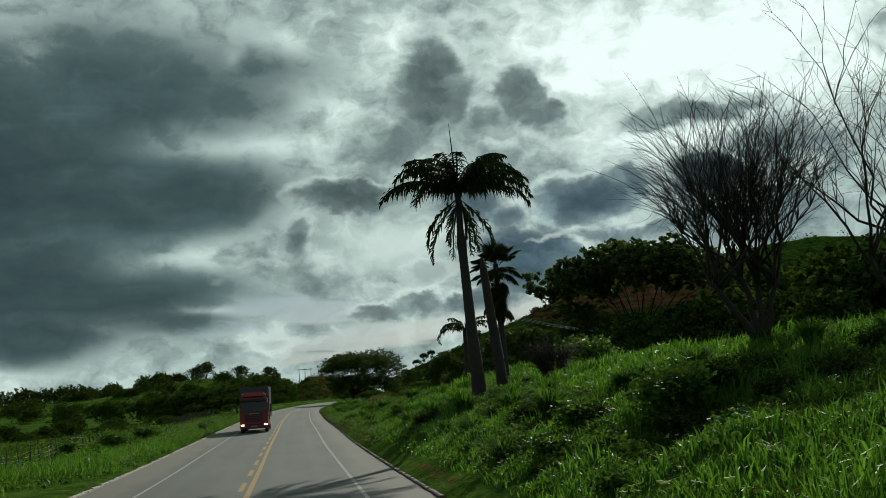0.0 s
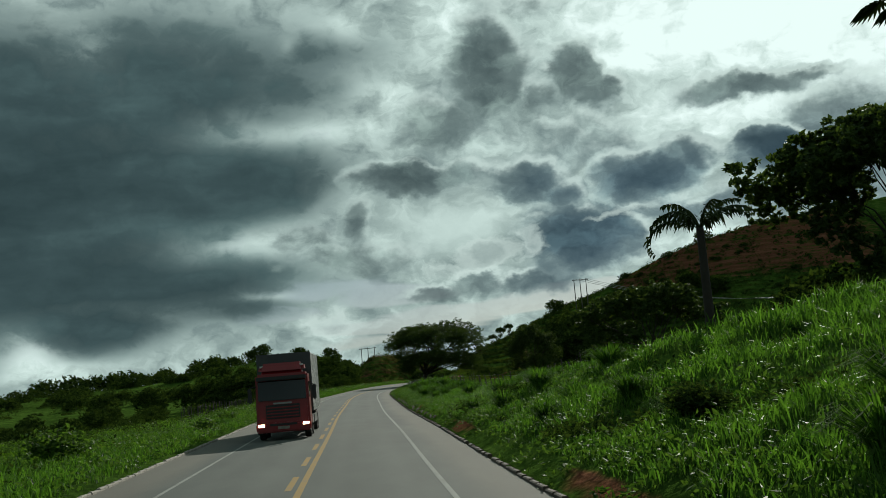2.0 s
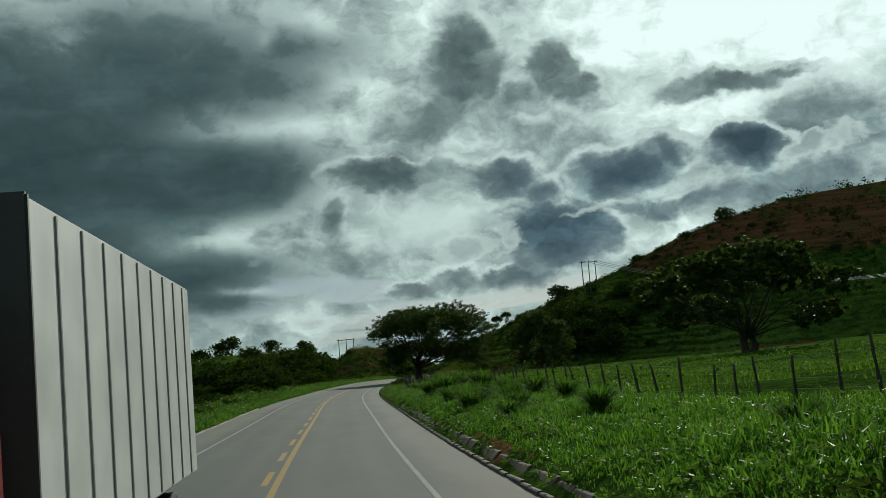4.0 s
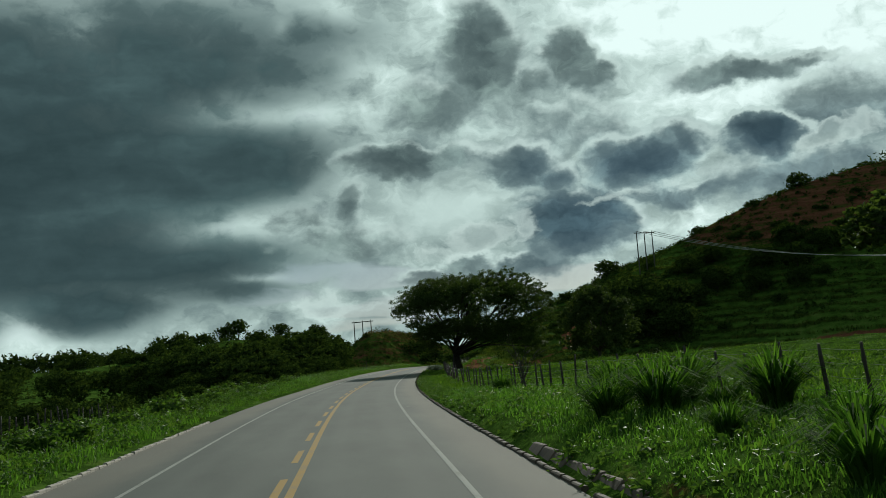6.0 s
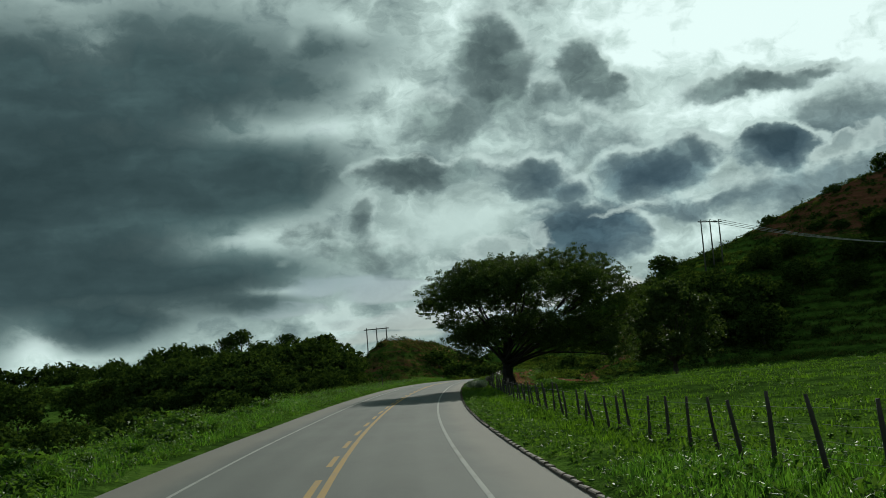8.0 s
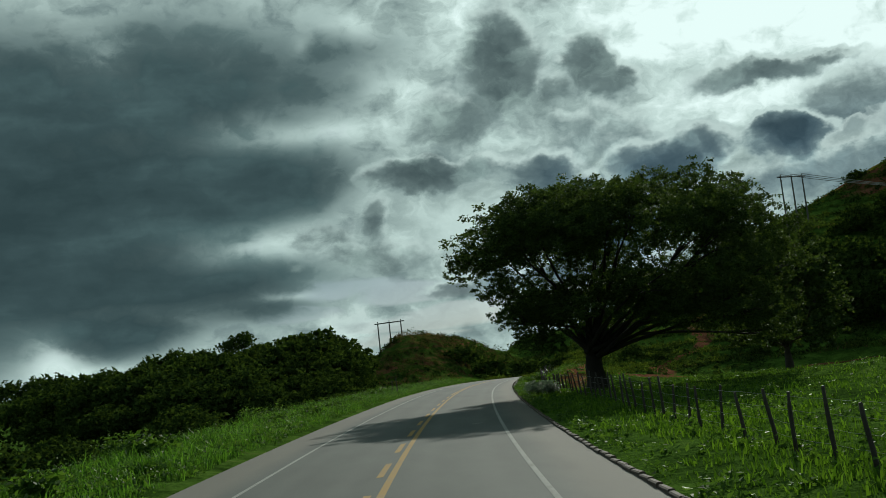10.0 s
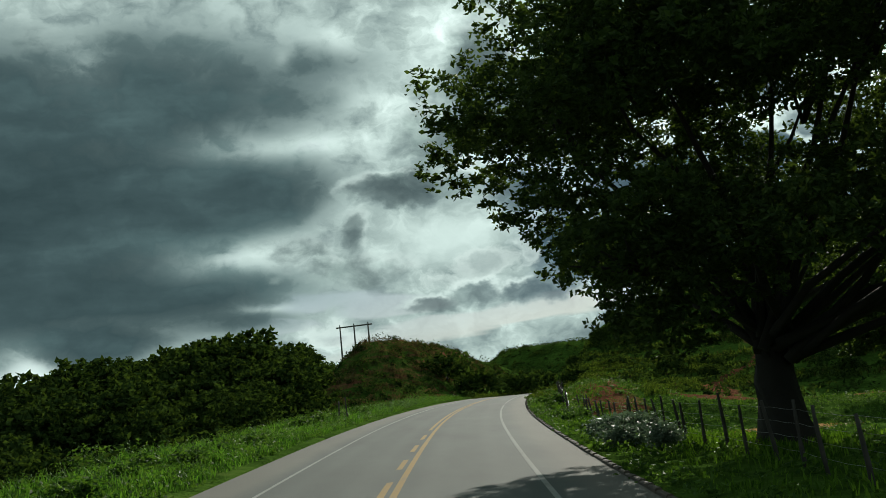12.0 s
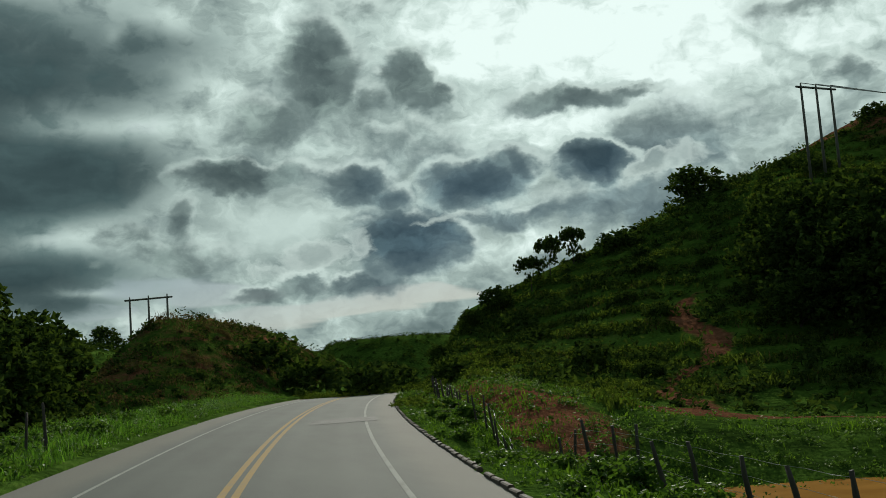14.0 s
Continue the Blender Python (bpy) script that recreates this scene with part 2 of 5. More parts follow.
def plain(name, colour, rough=0.6, metal=0.0, spread=0.25, scale=6.0, relief=0.0):
    """A surface with colour that varies at two scales."""
    m, k, s = material(name)
    where = k.node("ShaderNodeTexCoord").outputs["Object"]
    a, b = k.noise(where, scale, 5.0).outputs[0], k.noise(where, scale * 0.17, 3.0).outputs[0]
    both = k.math("MULTIPLY_ADD", b, 0.5, k.math("MULTIPLY", a, 0.5))
    lo, hi = tuple(c * (1 - spread) for c in colour), tuple(c * (1 + spread) for c in colour)
    k.link(k.ramp(both, [(0.32, lo), (0.68, hi)]), s.inputs["Base Color"])
    k.link(k.ramp(a, [(0.3, (rough * 0.85,) * 3), (0.7, (min(1, rough * 1.15),) * 3)]), s.inputs["Roughness"])
    s.inputs["Metallic"].default_value = metal
    if relief:
        bump(k, s, a, 0.6, relief)
    return m


def foliage(name, low, high, through_share=0.35, rough=0.45, spec=0.5, through_tint=(1.15, 1.2, 0.5)):
    """Leaves and blades: each one its own green, part of the light shining through."""
    m, k, s = material(name)
    rand = k.node("ShaderNodeNewGeometry").outputs["Random Per Island"]
    patch = k.noise(position(k), 0.6, 4.0, 0.6).outputs[0]
    pick = k.math("MULTIPLY_ADD", rand, 0.5, k.math("MULTIPLY", patch, 0.5))
    colour = k.ramp(pick, [(0.22, low), (0.78, high)])
    k.link(colour, s.inputs["Base Color"])
    s.inputs["Roughness"].default_value = rough
    s.inputs["Specular IOR Level"].default_value = spec
    t = k.node("ShaderNodeBsdfTranslucent")
    k.link(k.mix(1.0, colour, through_tint, "MULTIPLY"), t.inputs[0])
    both = k.node("ShaderNodeMixShader")
    both.inputs[0].default_value = through_share
    k.link(s.outputs[0], both.inputs[1])
    k.link(t.outputs[0], both.inputs[2])
    k.link(both.outputs[0], m.node_tree.nodes["Material Output"].inputs[0])
    return m


def asphalt_material():
    m, k, s = material("asphalt")
    where = position(k)
    grain = k.noise(where, 55.0, 3.0, 0.7).outputs[0]
    blot = k.noise(k.vec("MULTIPLY", where, (1.0, 0.22, 1.0)), 0.55, 5.0, 0.6).outputs[0]
    big = k.noise(k.vec("MULTIPLY", where, (0.5, 0.05, 1.0)), 0.5, 2.0).outputs[0]
    tone = k.math("MULTIPLY_ADD", blot, 0.5, k.math("MULTIPLY_ADD", grain, 0.25, k.math("MULTIPLY", big, 0.25)))
    across = k.node("ShaderNodeAttribute", attribute_name="across").outputs["Fac"]
    dust = k.smooth(k.math("ADD", k.math("ABSOLUTE", across), k.math("MULTIPLY", k.math("SUBTRACT", blot, 0.5), 0.8)), 3.5, 4.6)
    rut = k.math("ABSOLUTE", k.math("SUBTRACT", k.math("ABSOLUTE", across), 1.75))
    track = k.math("SUBTRACT", 1.0, k.smooth(k.math("ABSOLUTE", k.math("SUBTRACT", rut, 0.85)), 0.05, 0.5))
    base = k.ramp(tone, [(0.3, (0.062, 0.070, 0.064)), (0.52, (0.090, 0.101, 0.092)), (0.72, (0.120, 0.130, 0.119))])
    base = k.mix(k.math("MULTIPLY", track, 0.22), base, (0.132, 0.139, 0.129))
    k.link(k.mix(k.math("MULTIPLY", dust, 0.45), base, (0.20, 0.175, 0.145)), s.inputs["Base Color"])
    s.inputs["Roughness"].default_value = 0.85
    s.inputs["Specular IOR Level"].default_value = 0.12
    bump(k, s, grain, 0.35, 0.006)
    return m


def paint_material(name, colour, worn):
    m, k, s = material(name)
    where = position(k)
    grain = k.noise(where, 9.0, 6.0, 0.7).outputs[0]
    big = k.noise(where, 0.7, 3.0).outputs[0]
    wear = k.smooth(k.math("MULTIPLY_ADD", grain, 0.6, k.math("MULTIPLY", big, 0.4)), 0.48, 0.62)
    k.link(k.mix(k.math("MULTIPLY", wear, worn), colour, (0.17, 0.17, 0.155)), s.inputs["Base Color"])
    s.inputs["Roughness"].default_value = 0.85
    s.inputs["Specular IOR Level"].default_value = 0.1
    return m


def ground_material():
    m, k, s = material("pasture_ground")
    where = position(k)
    fine_n = k.noise(where, 2.6, 6.0, 0.65).outputs[0]
    tuft = k.noise(where, 0.45, 5.0, 0.6).outputs[0]
    broad = k.noise(where, 0.035, 4.0, 0.55).outputs[0]
    terrace = k.noise(k.vec("MULTIPLY", where, (0.06, 0.06, 0.9)), 1.0, 4.0, 0.6).outputs[0]
    tone = k.math("MULTIPLY_ADD", tuft, 0.45, k.math("MULTIPLY_ADD", fine_n, 0.25, k.math("MULTIPLY", broad, 0.3)))
    grass = k.ramp(tone, [(0.36, (0.016, 0.031, 0.007)), (0.47, (0.038, 0.074, 0.012)), (0.56, (0.068, 0.126, 0.020)), (0.68, (0.115, 0.145, 0.038))])
    bare = k.node("ShaderNodeAttribute", attribute_name="bare").outputs["Fac"]
    soil = k.ramp(k.math("MULTIPLY_ADD", fine_n, 0.5, k.math("MULTIPLY", terrace, 0.5)), [(0.32, (0.064, 0.027, 0.016)), (0.52, (0.140, 0.060, 0.034)), (0.72, (0.25, 0.120, 0.070))])
    ragged_edge = k.smooth(k.math("ADD", bare, k.math("MULTIPLY", k.math("SUBTRACT", k.math("MULTIPLY_ADD", terrace, 0.6, k.math("MULTIPLY", tuft, 0.5)), 0.55), 1.4)), 0.40, 0.62)
    k.link(k.mix(ragged_edge, grass, soil), s.inputs["Base Color"])
    s.inputs["Roughness"].default_value = 1.0
    s.inputs["Specular IOR Level"].default_value = 0.0
    bump(k, s, k.math("MULTIPLY_ADD", tuft, 0.6, k.math("MULTIPLY_ADD", fine_n, 0.2, k.math("MULTIPLY", terrace, 0.7))), 1.0, 0.9)
    return m


M_GROUND = ground_material()
M_ASPHALT = asphalt_material()
M_WHITE = paint_material("white_road_paint", (0.27, 0.28, 0.26), 0.85)
M_YELLOW = paint_material("yellow_road_paint", (0.33, 0.215, 0.072), 0.5)
M_KERB = plain("weathered_concrete", (0.24, 0.22, 0.185), 0.85, spread=0.45, scale=5.0, relief=0.02)
M_BARK = plain("grey_brown_bark", (0.045, 0.036, 0.028), 0.9, spread=0.45, scale=9.0, relief=0.05)
M_PALMBARK = plain("ringed_palm_bark", (0.027, 0.022, 0.017), 0.9, spread=0.4, scale=7.0, relief=0.05)
M_POST = plain("weathered_fence_wood", (0.045, 0.038, 0.032), 0.9, spread=0.4, scale=12.0, relief=0.02)
M_POLE = plain("grey_utility_pole", (0.12, 0.115, 0.105), 0.8, spread=0.25, scale=3.0)
M_WIRE = plain("galvanised_wire", (0.35, 0.35, 0.34), 0.45, 0.7)
M_TREE = foliage("broad_tree_leaves", (0.022, 0.040, 0.013), (0.082, 0.120, 0.033), 0.40, 0.6, 0.10)
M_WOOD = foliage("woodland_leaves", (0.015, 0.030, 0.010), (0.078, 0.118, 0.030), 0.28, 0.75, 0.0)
M_PALM = foliage("palm_leaflets", (0.015, 0.027, 0.011), (0.040, 0.058, 0.022), 0.18, 0.6, 0.05)
M_GRASS = foliage("tall_grass_blades", (0.022, 0.058, 0.012), (0.128, 0.235, 0.044), 0.54, 0.5, 0.11, (1.10, 1.3, 0.45))
M_TUFT = foliage("clump_grass_blades", (0.022, 0.058, 0.012), (0.105, 0.190, 0.036), 0.50, 0.8, 0.02, (1.10, 1.3, 0.45))
M_TURF = foliage("short_pasture_grass", (0.030, 0.072, 0.009), (0.135, 0.230, 0.034), 0.45, 0.9, 0.0, (1.15, 1.25, 0.4))
M_HILL = foliage("rough_hill_grass", (0.024, 0.044, 0.010), (0.118, 0.158, 0.040), 0.42, 0.9, 0.0, (1.15, 1.2, 0.4))
M_SHRUB = foliage("verge_shrub_leaves", (0.030, 0.070, 0.013), (0.108, 0.186, 0.037), 0.46, 0.55, 0.10)
M_PALE = foliage("glaucous_leaves", (0.06, 0.095, 0.06), (0.17, 0.22, 0.155), 0.25, 0.5, 0.2, (1.0, 1.1, 0.8))
M_TWIG = plain("bare_dark_twigs", (0.038, 0.032, 0.027), 0.9, spread=0.3)
M_DRY = foliage("dry_grass_blades", (0.060, 0.050, 0.024), (0.145, 0.115, 0.055), 0.30, 0.85, 0.0, (1.1, 1.0, 0.6))

# ---- the lie of the road and the land ----
KNOT = np.arange(-30.0, 721.0, 30.0)
HEADING = np.array([0.24, 0.22, 0.18, 0.08, 0.50, 0.13, 0.88, 0.70, 1.67, 3.16, 4.41, 5.36, 6.28, 8.25, 10.2, 12.8, 16.0, 19.5,
                    23.0, 27.0, 31.0, 35.0, 39.0, 43.0, 47.0, 51.0])
SLOPE = np.array([0.5, 0.55, 0.9, 1.35, 1.55, 1.4, 1.5, 1.58, 1.5, 1.4, 1.7, 1.6, 1.6, 1.5, 1.3, 1.05, 0.65, 0.3, 0.0, -0.5, -1, -1, -1, -1, -1, -1])
RS = np.arange(-30.0, 720.1, 2.0)
_h, _g = np.radians(np.interp(RS, KNOT, HEADING)), np.radians(np.interp(RS, KNOT, SLOPE))


def _along(d):
    total = np.r_[0, np.cumsum((d[1:] + d[:-1]))]
    return total - total[15]


RX, RY, RZ = _along(np.sin(_h)), _along(np.cos(_h)), _along(np.tan(_g))


def road_x(y):
    return np.interp(y, RY, RX)


def road_z(y):
    return np.interp(y, RY, RZ)


def on_road(y, u, lift=0.0):
    """A point beside the centre line: u metres to its right, level with it."""
    a = np.interp(y, RY, _h)
    return road_x(y) + u * np.cos(a), y - u * np.sin(a), road_z(y) + lift


def ease(x, lo, hi):
    t = np.clip((x - lo) / (hi - lo), 0, 1)
    return t * t * (3 - 2 * t)


_rng = np.random.default_rng(5)
_WAVES = [(_rng.normal(size=2), _rng.uniform(0, 6.28)) for _ in range(14)]


def wobble(x, y, size):
    """Smooth uneven ground, about -1 to 1, with humps of that size."""
    total = 0
    for (w, ph) in _WAVES:
        total = total + np.sin((w[0] * x + w[1] * y) * 4.0 / size + ph)
    return total / 5.5


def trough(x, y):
    """A dip that runs up the bank; dark leaves put its shade into colour."""
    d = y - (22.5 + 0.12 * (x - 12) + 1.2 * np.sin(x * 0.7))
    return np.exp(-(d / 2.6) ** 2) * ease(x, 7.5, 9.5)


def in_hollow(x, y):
    """The low places between the mounds of the bank, filled with dark leaves for shade."""
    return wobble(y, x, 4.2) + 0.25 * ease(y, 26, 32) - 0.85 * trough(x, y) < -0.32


def hill_crest(x):
    return np.interp(x, [0, 18, 34, 43, 50, 57, 72, 91, 110, 127, 144, 160, 220, 320], [8, 9.5, 13, 17.5, 21, 24, 30.2, 37, 45.5, 51.5, 56, 58.5, 66, 60])


def land(x, y):
    x, y = np.asarray(x, float), np.asarray(y, float)
    a = np.interp(y, RY, _h)
    zr = road_z(y)
    u = (x - road_x(y)) * np.cos(a)
    # right side: a grassy bank beside the palms, pasture level with the road, then lower ground by the pond
    bank = np.interp(u, [5.35, 6.2, 8.3, 11, 15, 20, 30, 60, 150], [0, 0.45, 1.15, 1.95, 2.7, 3.6, 4.0, 4.6, 6])
    meadow = np.interp(u, [5.35, 6.0, 7.0, 9, 14, 60, 150], [0, 0.42, 0.6, 0.75, 0.9, 1.9, 4])
    plain_r = np.interp(u, [5.35, 8, 14, 60, 150], [0, 0.05, -0.1, 0.5, 3])
    hollow = np.interp(u, [5.35, 7, 10, 16, 24, 60], [0, -0.15, -0.9, -2.2, -2.4, -1.6])
    w1, w2, w3 = ease(y, 88, 128), ease(y, 175, 225), ease(y, 300, 335)
    right = bank * (1 - w1) + (meadow * (1 - w2) + (plain_r * (1 - w3) + hollow * w3) * w2) * w1
    # left side: verge, then the land falls away
    fall = 2.0 + 5.0 * ease(y, 150, 260) - 3.4 * ease(y, 350, 405)
    left = np.interp(-u, [5.6, 6.4, 8.0], [0, 0.14, 0.05]) - fall * (1 - np.exp(-np.maximum(-u - 11.5, 0) / (34 - 18 * ease(y, 150, 260))))
    z = zr + np.where(u > 0, right, left)
    far = ease(np.abs(u), 150, 420)
    z = z * (1 - far) + (6 + 0.004 * np.maximum(y, 0)) * far
    z = z + np.interp(x, [18, 22, 25.5, 28.7, 33.6, 37.5, 49], [0, 0.7, 1.2, 1.6, 1.4, 0.8, 0]) * ease(y, 358, 374) * (1 - ease(y, 430, 470)) * ease(u, 8.9, 11.5)
    # the big hill right of the road
    crest = hill_crest(x)
    foot = np.interp(x, [20, 28, 36, 48, 60, 195], [356, 362, 372, 380, 379, 326])
    front = np.clip((y - foot) / np.maximum(444 - foot, 1), 0, 1)
    back = 1 - ease(y, 452, 640)
    hump = np.where(y < 448, front ** 1.15, back)
    rise = np.maximum(crest - z, 0) * hump * ease(u, 6, 11)
    z = z + rise
    z = z + ease(rise, 2, 12) * (wobble(x, y, 26) * 0.9 + wobble(y, x, 9) * 0.35) * ease(444 - y, 0, 20)
    z = z + 4.2 * np.exp(-((x - 81) / 10) ** 2 - ((y - 426) / 13) ** 2)
    # cut bank left of the road further on
    m = np.interp(-u, [7, 10, 14, 17, 22, 26, 30, 38], [0, 1.5, 6.0, 9.5, 12.2, 11.0, 6.5, 0]) * ease(y, 420, 462) * (1 - ease(y, 470, 590)) * (u < 0)
    z = z + m * (1 + 0.07 * wobble(x, y, 11) + 0.06 * wobble(y, x, 5))
    # wooded hill far ahead on the left, and a flat-topped hill in the distance
    ridge = np.interp(x, [-900, -400, -163, -128, -100, -74, -44, -8, 12, 60, 120], [16, 22, 24, 24.5, 26, 31, 34.5, 31.5, 25, 14, 9])
    z = np.maximum(z, z + (ridge - z) * np.exp(-((y - 705) / np.where(y < 705, 130.0, 200.0)) ** 2) * (1 - ease(x, 60, 130)))
    mesa = 69 * np.minimum(1.0, 1.35 * np.exp(-(((x - 245) / 120) ** 2 + ((y - 1540) / 160) ** 2)))
    z = np.maximum(z, mesa)
    rough = ease(np.abs(u), 7, 20)
    z = z + rough * (0.16 * wobble(x, y, 7) + 0.3 * wobble(y, x, 30))
    # mounds and hollows of the overgrown bank
    z = z + (0.36 * wobble(y, x, 4.2) - 0.35 * trough(x, y)) * ease(u, 6.2, 8.5) * (1 - ease(u, 24, 34)) * ease(y, 6, 12) * (1 - ease(y, 104, 124))
    # pond
    pond = np.exp(-((((x - 32) / 11) ** 2 + ((y - 352) / 10) ** 2)) ** 2)
    z = z * (1 - pond) + pond * np.minimum(z, 5.3)
    # under the road
    inside = (u > -5.60) & (u < 5.27) & (y > -40) & (y < 640)
    return np.where(inside, zr - 0.12, z)


def grid_mesh(name, xs, ys, zs, mat):
    """One sheet from 2D arrays of places."""
    n, m = xs.shape
    me = bpy.data.meshes.new(name)
    co = np.stack([xs, ys, zs], -1).reshape(-1, 3).astype(np.float32)
    i = np.arange(n * m).reshape(n, m)
    quads = np.stack([i[:-1, :-1], i[:-1, 1:], i[1:, 1:], i[1:, :-1]], -1).reshape(-1, 4)
    fill_mesh(me, co, quads)
    me.materials.append(mat)
    return me


def fill_mesh(me, co, faces, smooth=True):
    k = faces.shape[1]
    me.vertices.add(len(co))
    me.vertices.foreach_set("co", np.ascontiguousarray(co, np.float32).ravel())
    me.loops.add(faces.size)
    me.loops.foreach_set("vertex_index", np.ascontiguousarray(faces, np.int32).ravel())
    me.polygons.add(len(faces))
    me.polygons.foreach_set("loop_start", np.arange(0, faces.size, k, dtype=np.int32))
    me.polygons.foreach_set("use_smooth", np.full(len(faces), smooth))
    me.update(calc_edges=True)


def part(name, bm, mat, parent, label=""):
    """Links a bmesh as one mesh object under a thing or a part."""
    me = bpy.data.meshes.new(name)
    bm.to_mesh(me)
    bm.free()
    me.materials.append(mat)
    ob = new(name, me)
    ob.parent = parent
    return tagged(ob, label)


# ground
us = np.r_[-4000, -2500, -1600, -1100, -800, -600, -480, -400, -330, -280, -240, -205, np.arange(-180, -60, 8), np.arange(-60, -20, 2.5),
           np.arange(-20, -9, 1.0), np.arange(-9, -5.7, 0.4), -5.63, -5.57, 0, 5.22, 5.32, np.arange(5.5, 16, 0.45), np.arange(16, 40, 1.0), np.arange(40, 90, 2.0),
           np.arange(90, 200, 4), 210, 230, 255, 285, 320, 360, 410, 480, 570, 700, 900, 1200, 1700, 2600, 4000]
ys = np.r_[-400, -200, -120, -80, -60, -50, np.arange(-40, 470, 1.25), np.arange(470, 640, 4), np.arange(640, 800, 8), np.arange(800, 1300, 40), np.arange(1300, 1800, 16),
           1850, 2000, 2300, 2800, 3500, 4600]
U, V = np.meshgrid(us, ys)
GX = U + road_x(V) * (1 - ease(np.abs(U), 120, 500))
ground_me = grid_mesh("ground", GX, V, land(GX, V), M_GROUND)
_u = (GX - road_x(V))
bare = np.zeros_like(GX)
hill_z = land(GX, V)
bare += 0.62 * ease(hill_z, 28, 40) * ease(GX, 84, 100) * (1 - ease(GX, 165, 205)) * (V > 300) * (V < 470)
bare += 0.5 * np.exp(-((GX - 78) / 7) ** 2 - ((hill_z - 27) / 3.0) ** 2) * (V > 380) * (V < 440)
bare += 0.75 * np.exp(-((GX - (42 + 0.55 * (V - 385) + 2 * np.sin(V * 0.3))) / 1.8) ** 2) * ease(V, 372, 382) * (1 - ease(V, 415, 425))
bare += 0.95 * np.exp(-((V - (376 + 0.15 * (40 - GX) + 1.5 * np.sin(GX * 0.2))) / 2.8) ** 2) * ease(GX, 24, 32) * (GX < 120)
bare += 0.7 * ease(_u, 8.6, 9.4) * (1 - ease(_u, 12, 18)) * ease(V, 358, 364) * (1 - ease(V, 398, 416))
bare += 0.7 * (np.exp(-((_u - 5.75) / 0.45) ** 2)) * (0.55 + 0.45 * np.sin(V * 0.21)) * (V < 175)
bare += 0.46 * (_u < -11) * (_u > -30) * ease(V, 425, 440) * (1 - ease(V, 480, 510))
attr = ground_me.attributes.new("bare", "FLOAT", "POINT")
attr.data.foreach_set("value", np.clip(bare, 0, 1).astype(np.float32).ravel())
tagged(new("ground", ground_me), "green pasture land with red soil on the hill", "ground", kind="structure")


def ribbon(name, mat, y0, y1, u0, u1, lift, step=2.0, sub=1):
    """A strip that follows the road between two offsets."""
    n = max(2, int((y1 - y0) / step) + 1)
    yy = np.linspace(y0, y1, n)
    cols = [on_road(yy, u, lift) for u in np.linspace(u0, u1, sub + 1)]
    return grid_mesh(name, *(np.stack([c[i] * np.ones(n) for c in cols], 1) for i in range(3)), mat)


road_me = ribbon("road", M_ASPHALT, -40, 630, -5.60, 5.22, 0.0, 2.0, 10)
road_me.attributes.new("across", "FLOAT", "POINT").data.foreach_set("value", np.tile(np.linspace(-5.60, 5.22, 11), len(road_me.vertices) // 11).astype(np.float32))
road = tagged(new("road", road_me), "worn grey asphalt two-lane road", "road", kind="structure")
for name, u in (("edge_line", -3.5), ("edge_line", 3.5)):
    tagged(new(name, ribbon(name, M_WHITE, -40, 600, u - 0.06, u + 0.06, 0.006)), "worn white painted edge line on asphalt", "road marking", "edge lines", "structure")
tagged(new("centre_line", ribbon("centre_line", M_YELLOW, -40, 600, 0.07, 0.24, 0.006)), "worn solid yellow centre line", "road marking", kind="structure")
dashes = tagged(new("dashed_line"), "worn yellow dashes beside the solid line", "road marking", kind="structure")
yy = -34.5
while yy < 330:
    d = new("dash", ribbon("dash", M_YELLOW, yy, yy + 4.0, -0.23, -0.06, 0.006, 2.0))
    d.parent = dashes
    yy += 8.0
tagged(new("centre_line", ribbon("centre_line", M_YELLOW, 334, 600, -0.23, -0.06, 0.006)), "worn second yellow line in the bend", "road marking", kind="structure")

for x, y in ((8.48, 281.6), (5.45, 201.0)):
    u = x - float(road_x(y))
    tagged(new("lane_mark", ribbon("lane_mark", M_WHITE, y - 0.06, y + 0.06, u - 0.24, u + 0.24, 0.006, 0.12)), "short worn white mark across the lane", "road marking", "lane marks", "structure")

patch_x = float(road_x(371.2))
tagged(new("asphalt_patch", ribbon("asphalt_patch", plain("fresh_dark_asphalt", (0.042, 0.046, 0.043), 0.9, spread=0.3, scale=3.0), 369.0, 373.5, 17.2 - patch_x, 20.2 - patch_x, 0.014, 0.5)),
       "darker repaired strip of asphalt across the road", "road repair", kind="structure")


# ---- kerbs, laid in pieces ----
def kerb_piece(mat):
    bm = bmesh.new()
    bmesh.ops.create_cube(bm, size=1.0)
    for v in bm.verts:
        v.co = Vector((v.co.x * 0.16 * (0.8 if v.co.z > 0 else 1.0), v.co.y * 1.0, v.co.z * 0.30 - 0.06))
    bmesh.ops.bevel(bm, geom=[e for e in bm.edges if e.calc_length() > 0.5], offset=0.025, segments=1, affect="EDGES")
    me = bpy.data.meshes.new("kerb_stone")
    bm.to_mesh(me)
    bm.free()
    me.materials.append(mat)
    return me


KERB_ME = {-1: kerb_piece(M_KERB), 1: kerb_piece(plain("soil_stained_kerb", (0.078, 0.058, 0.044), 0.95, spread=0.55, scale=2.0, relief=0.02))}


def kerb(side, u, y0, y1, label, rng):
    root = tagged(new("kerb"), label, "kerb", kind="structure")
    y = y0
    while y < y1:
        if rng.random() > 0.03:
            x, yy, z = on_road(y, u)
            ob = new("kerb_stone", KERB_ME[side])
            ob.parent = root
            ob.matrix_basis = pose(x + rng.uniform(-0.015, 0.015), yy, z + rng.uniform(-0.025, 0.0), rng.uniform(-0.6, 0.6), rng.uniform(-3, 3),
                                   -math.degrees(np.interp(y, RY, _h)) + rng.uniform(-1, 1))
        y += 1.0


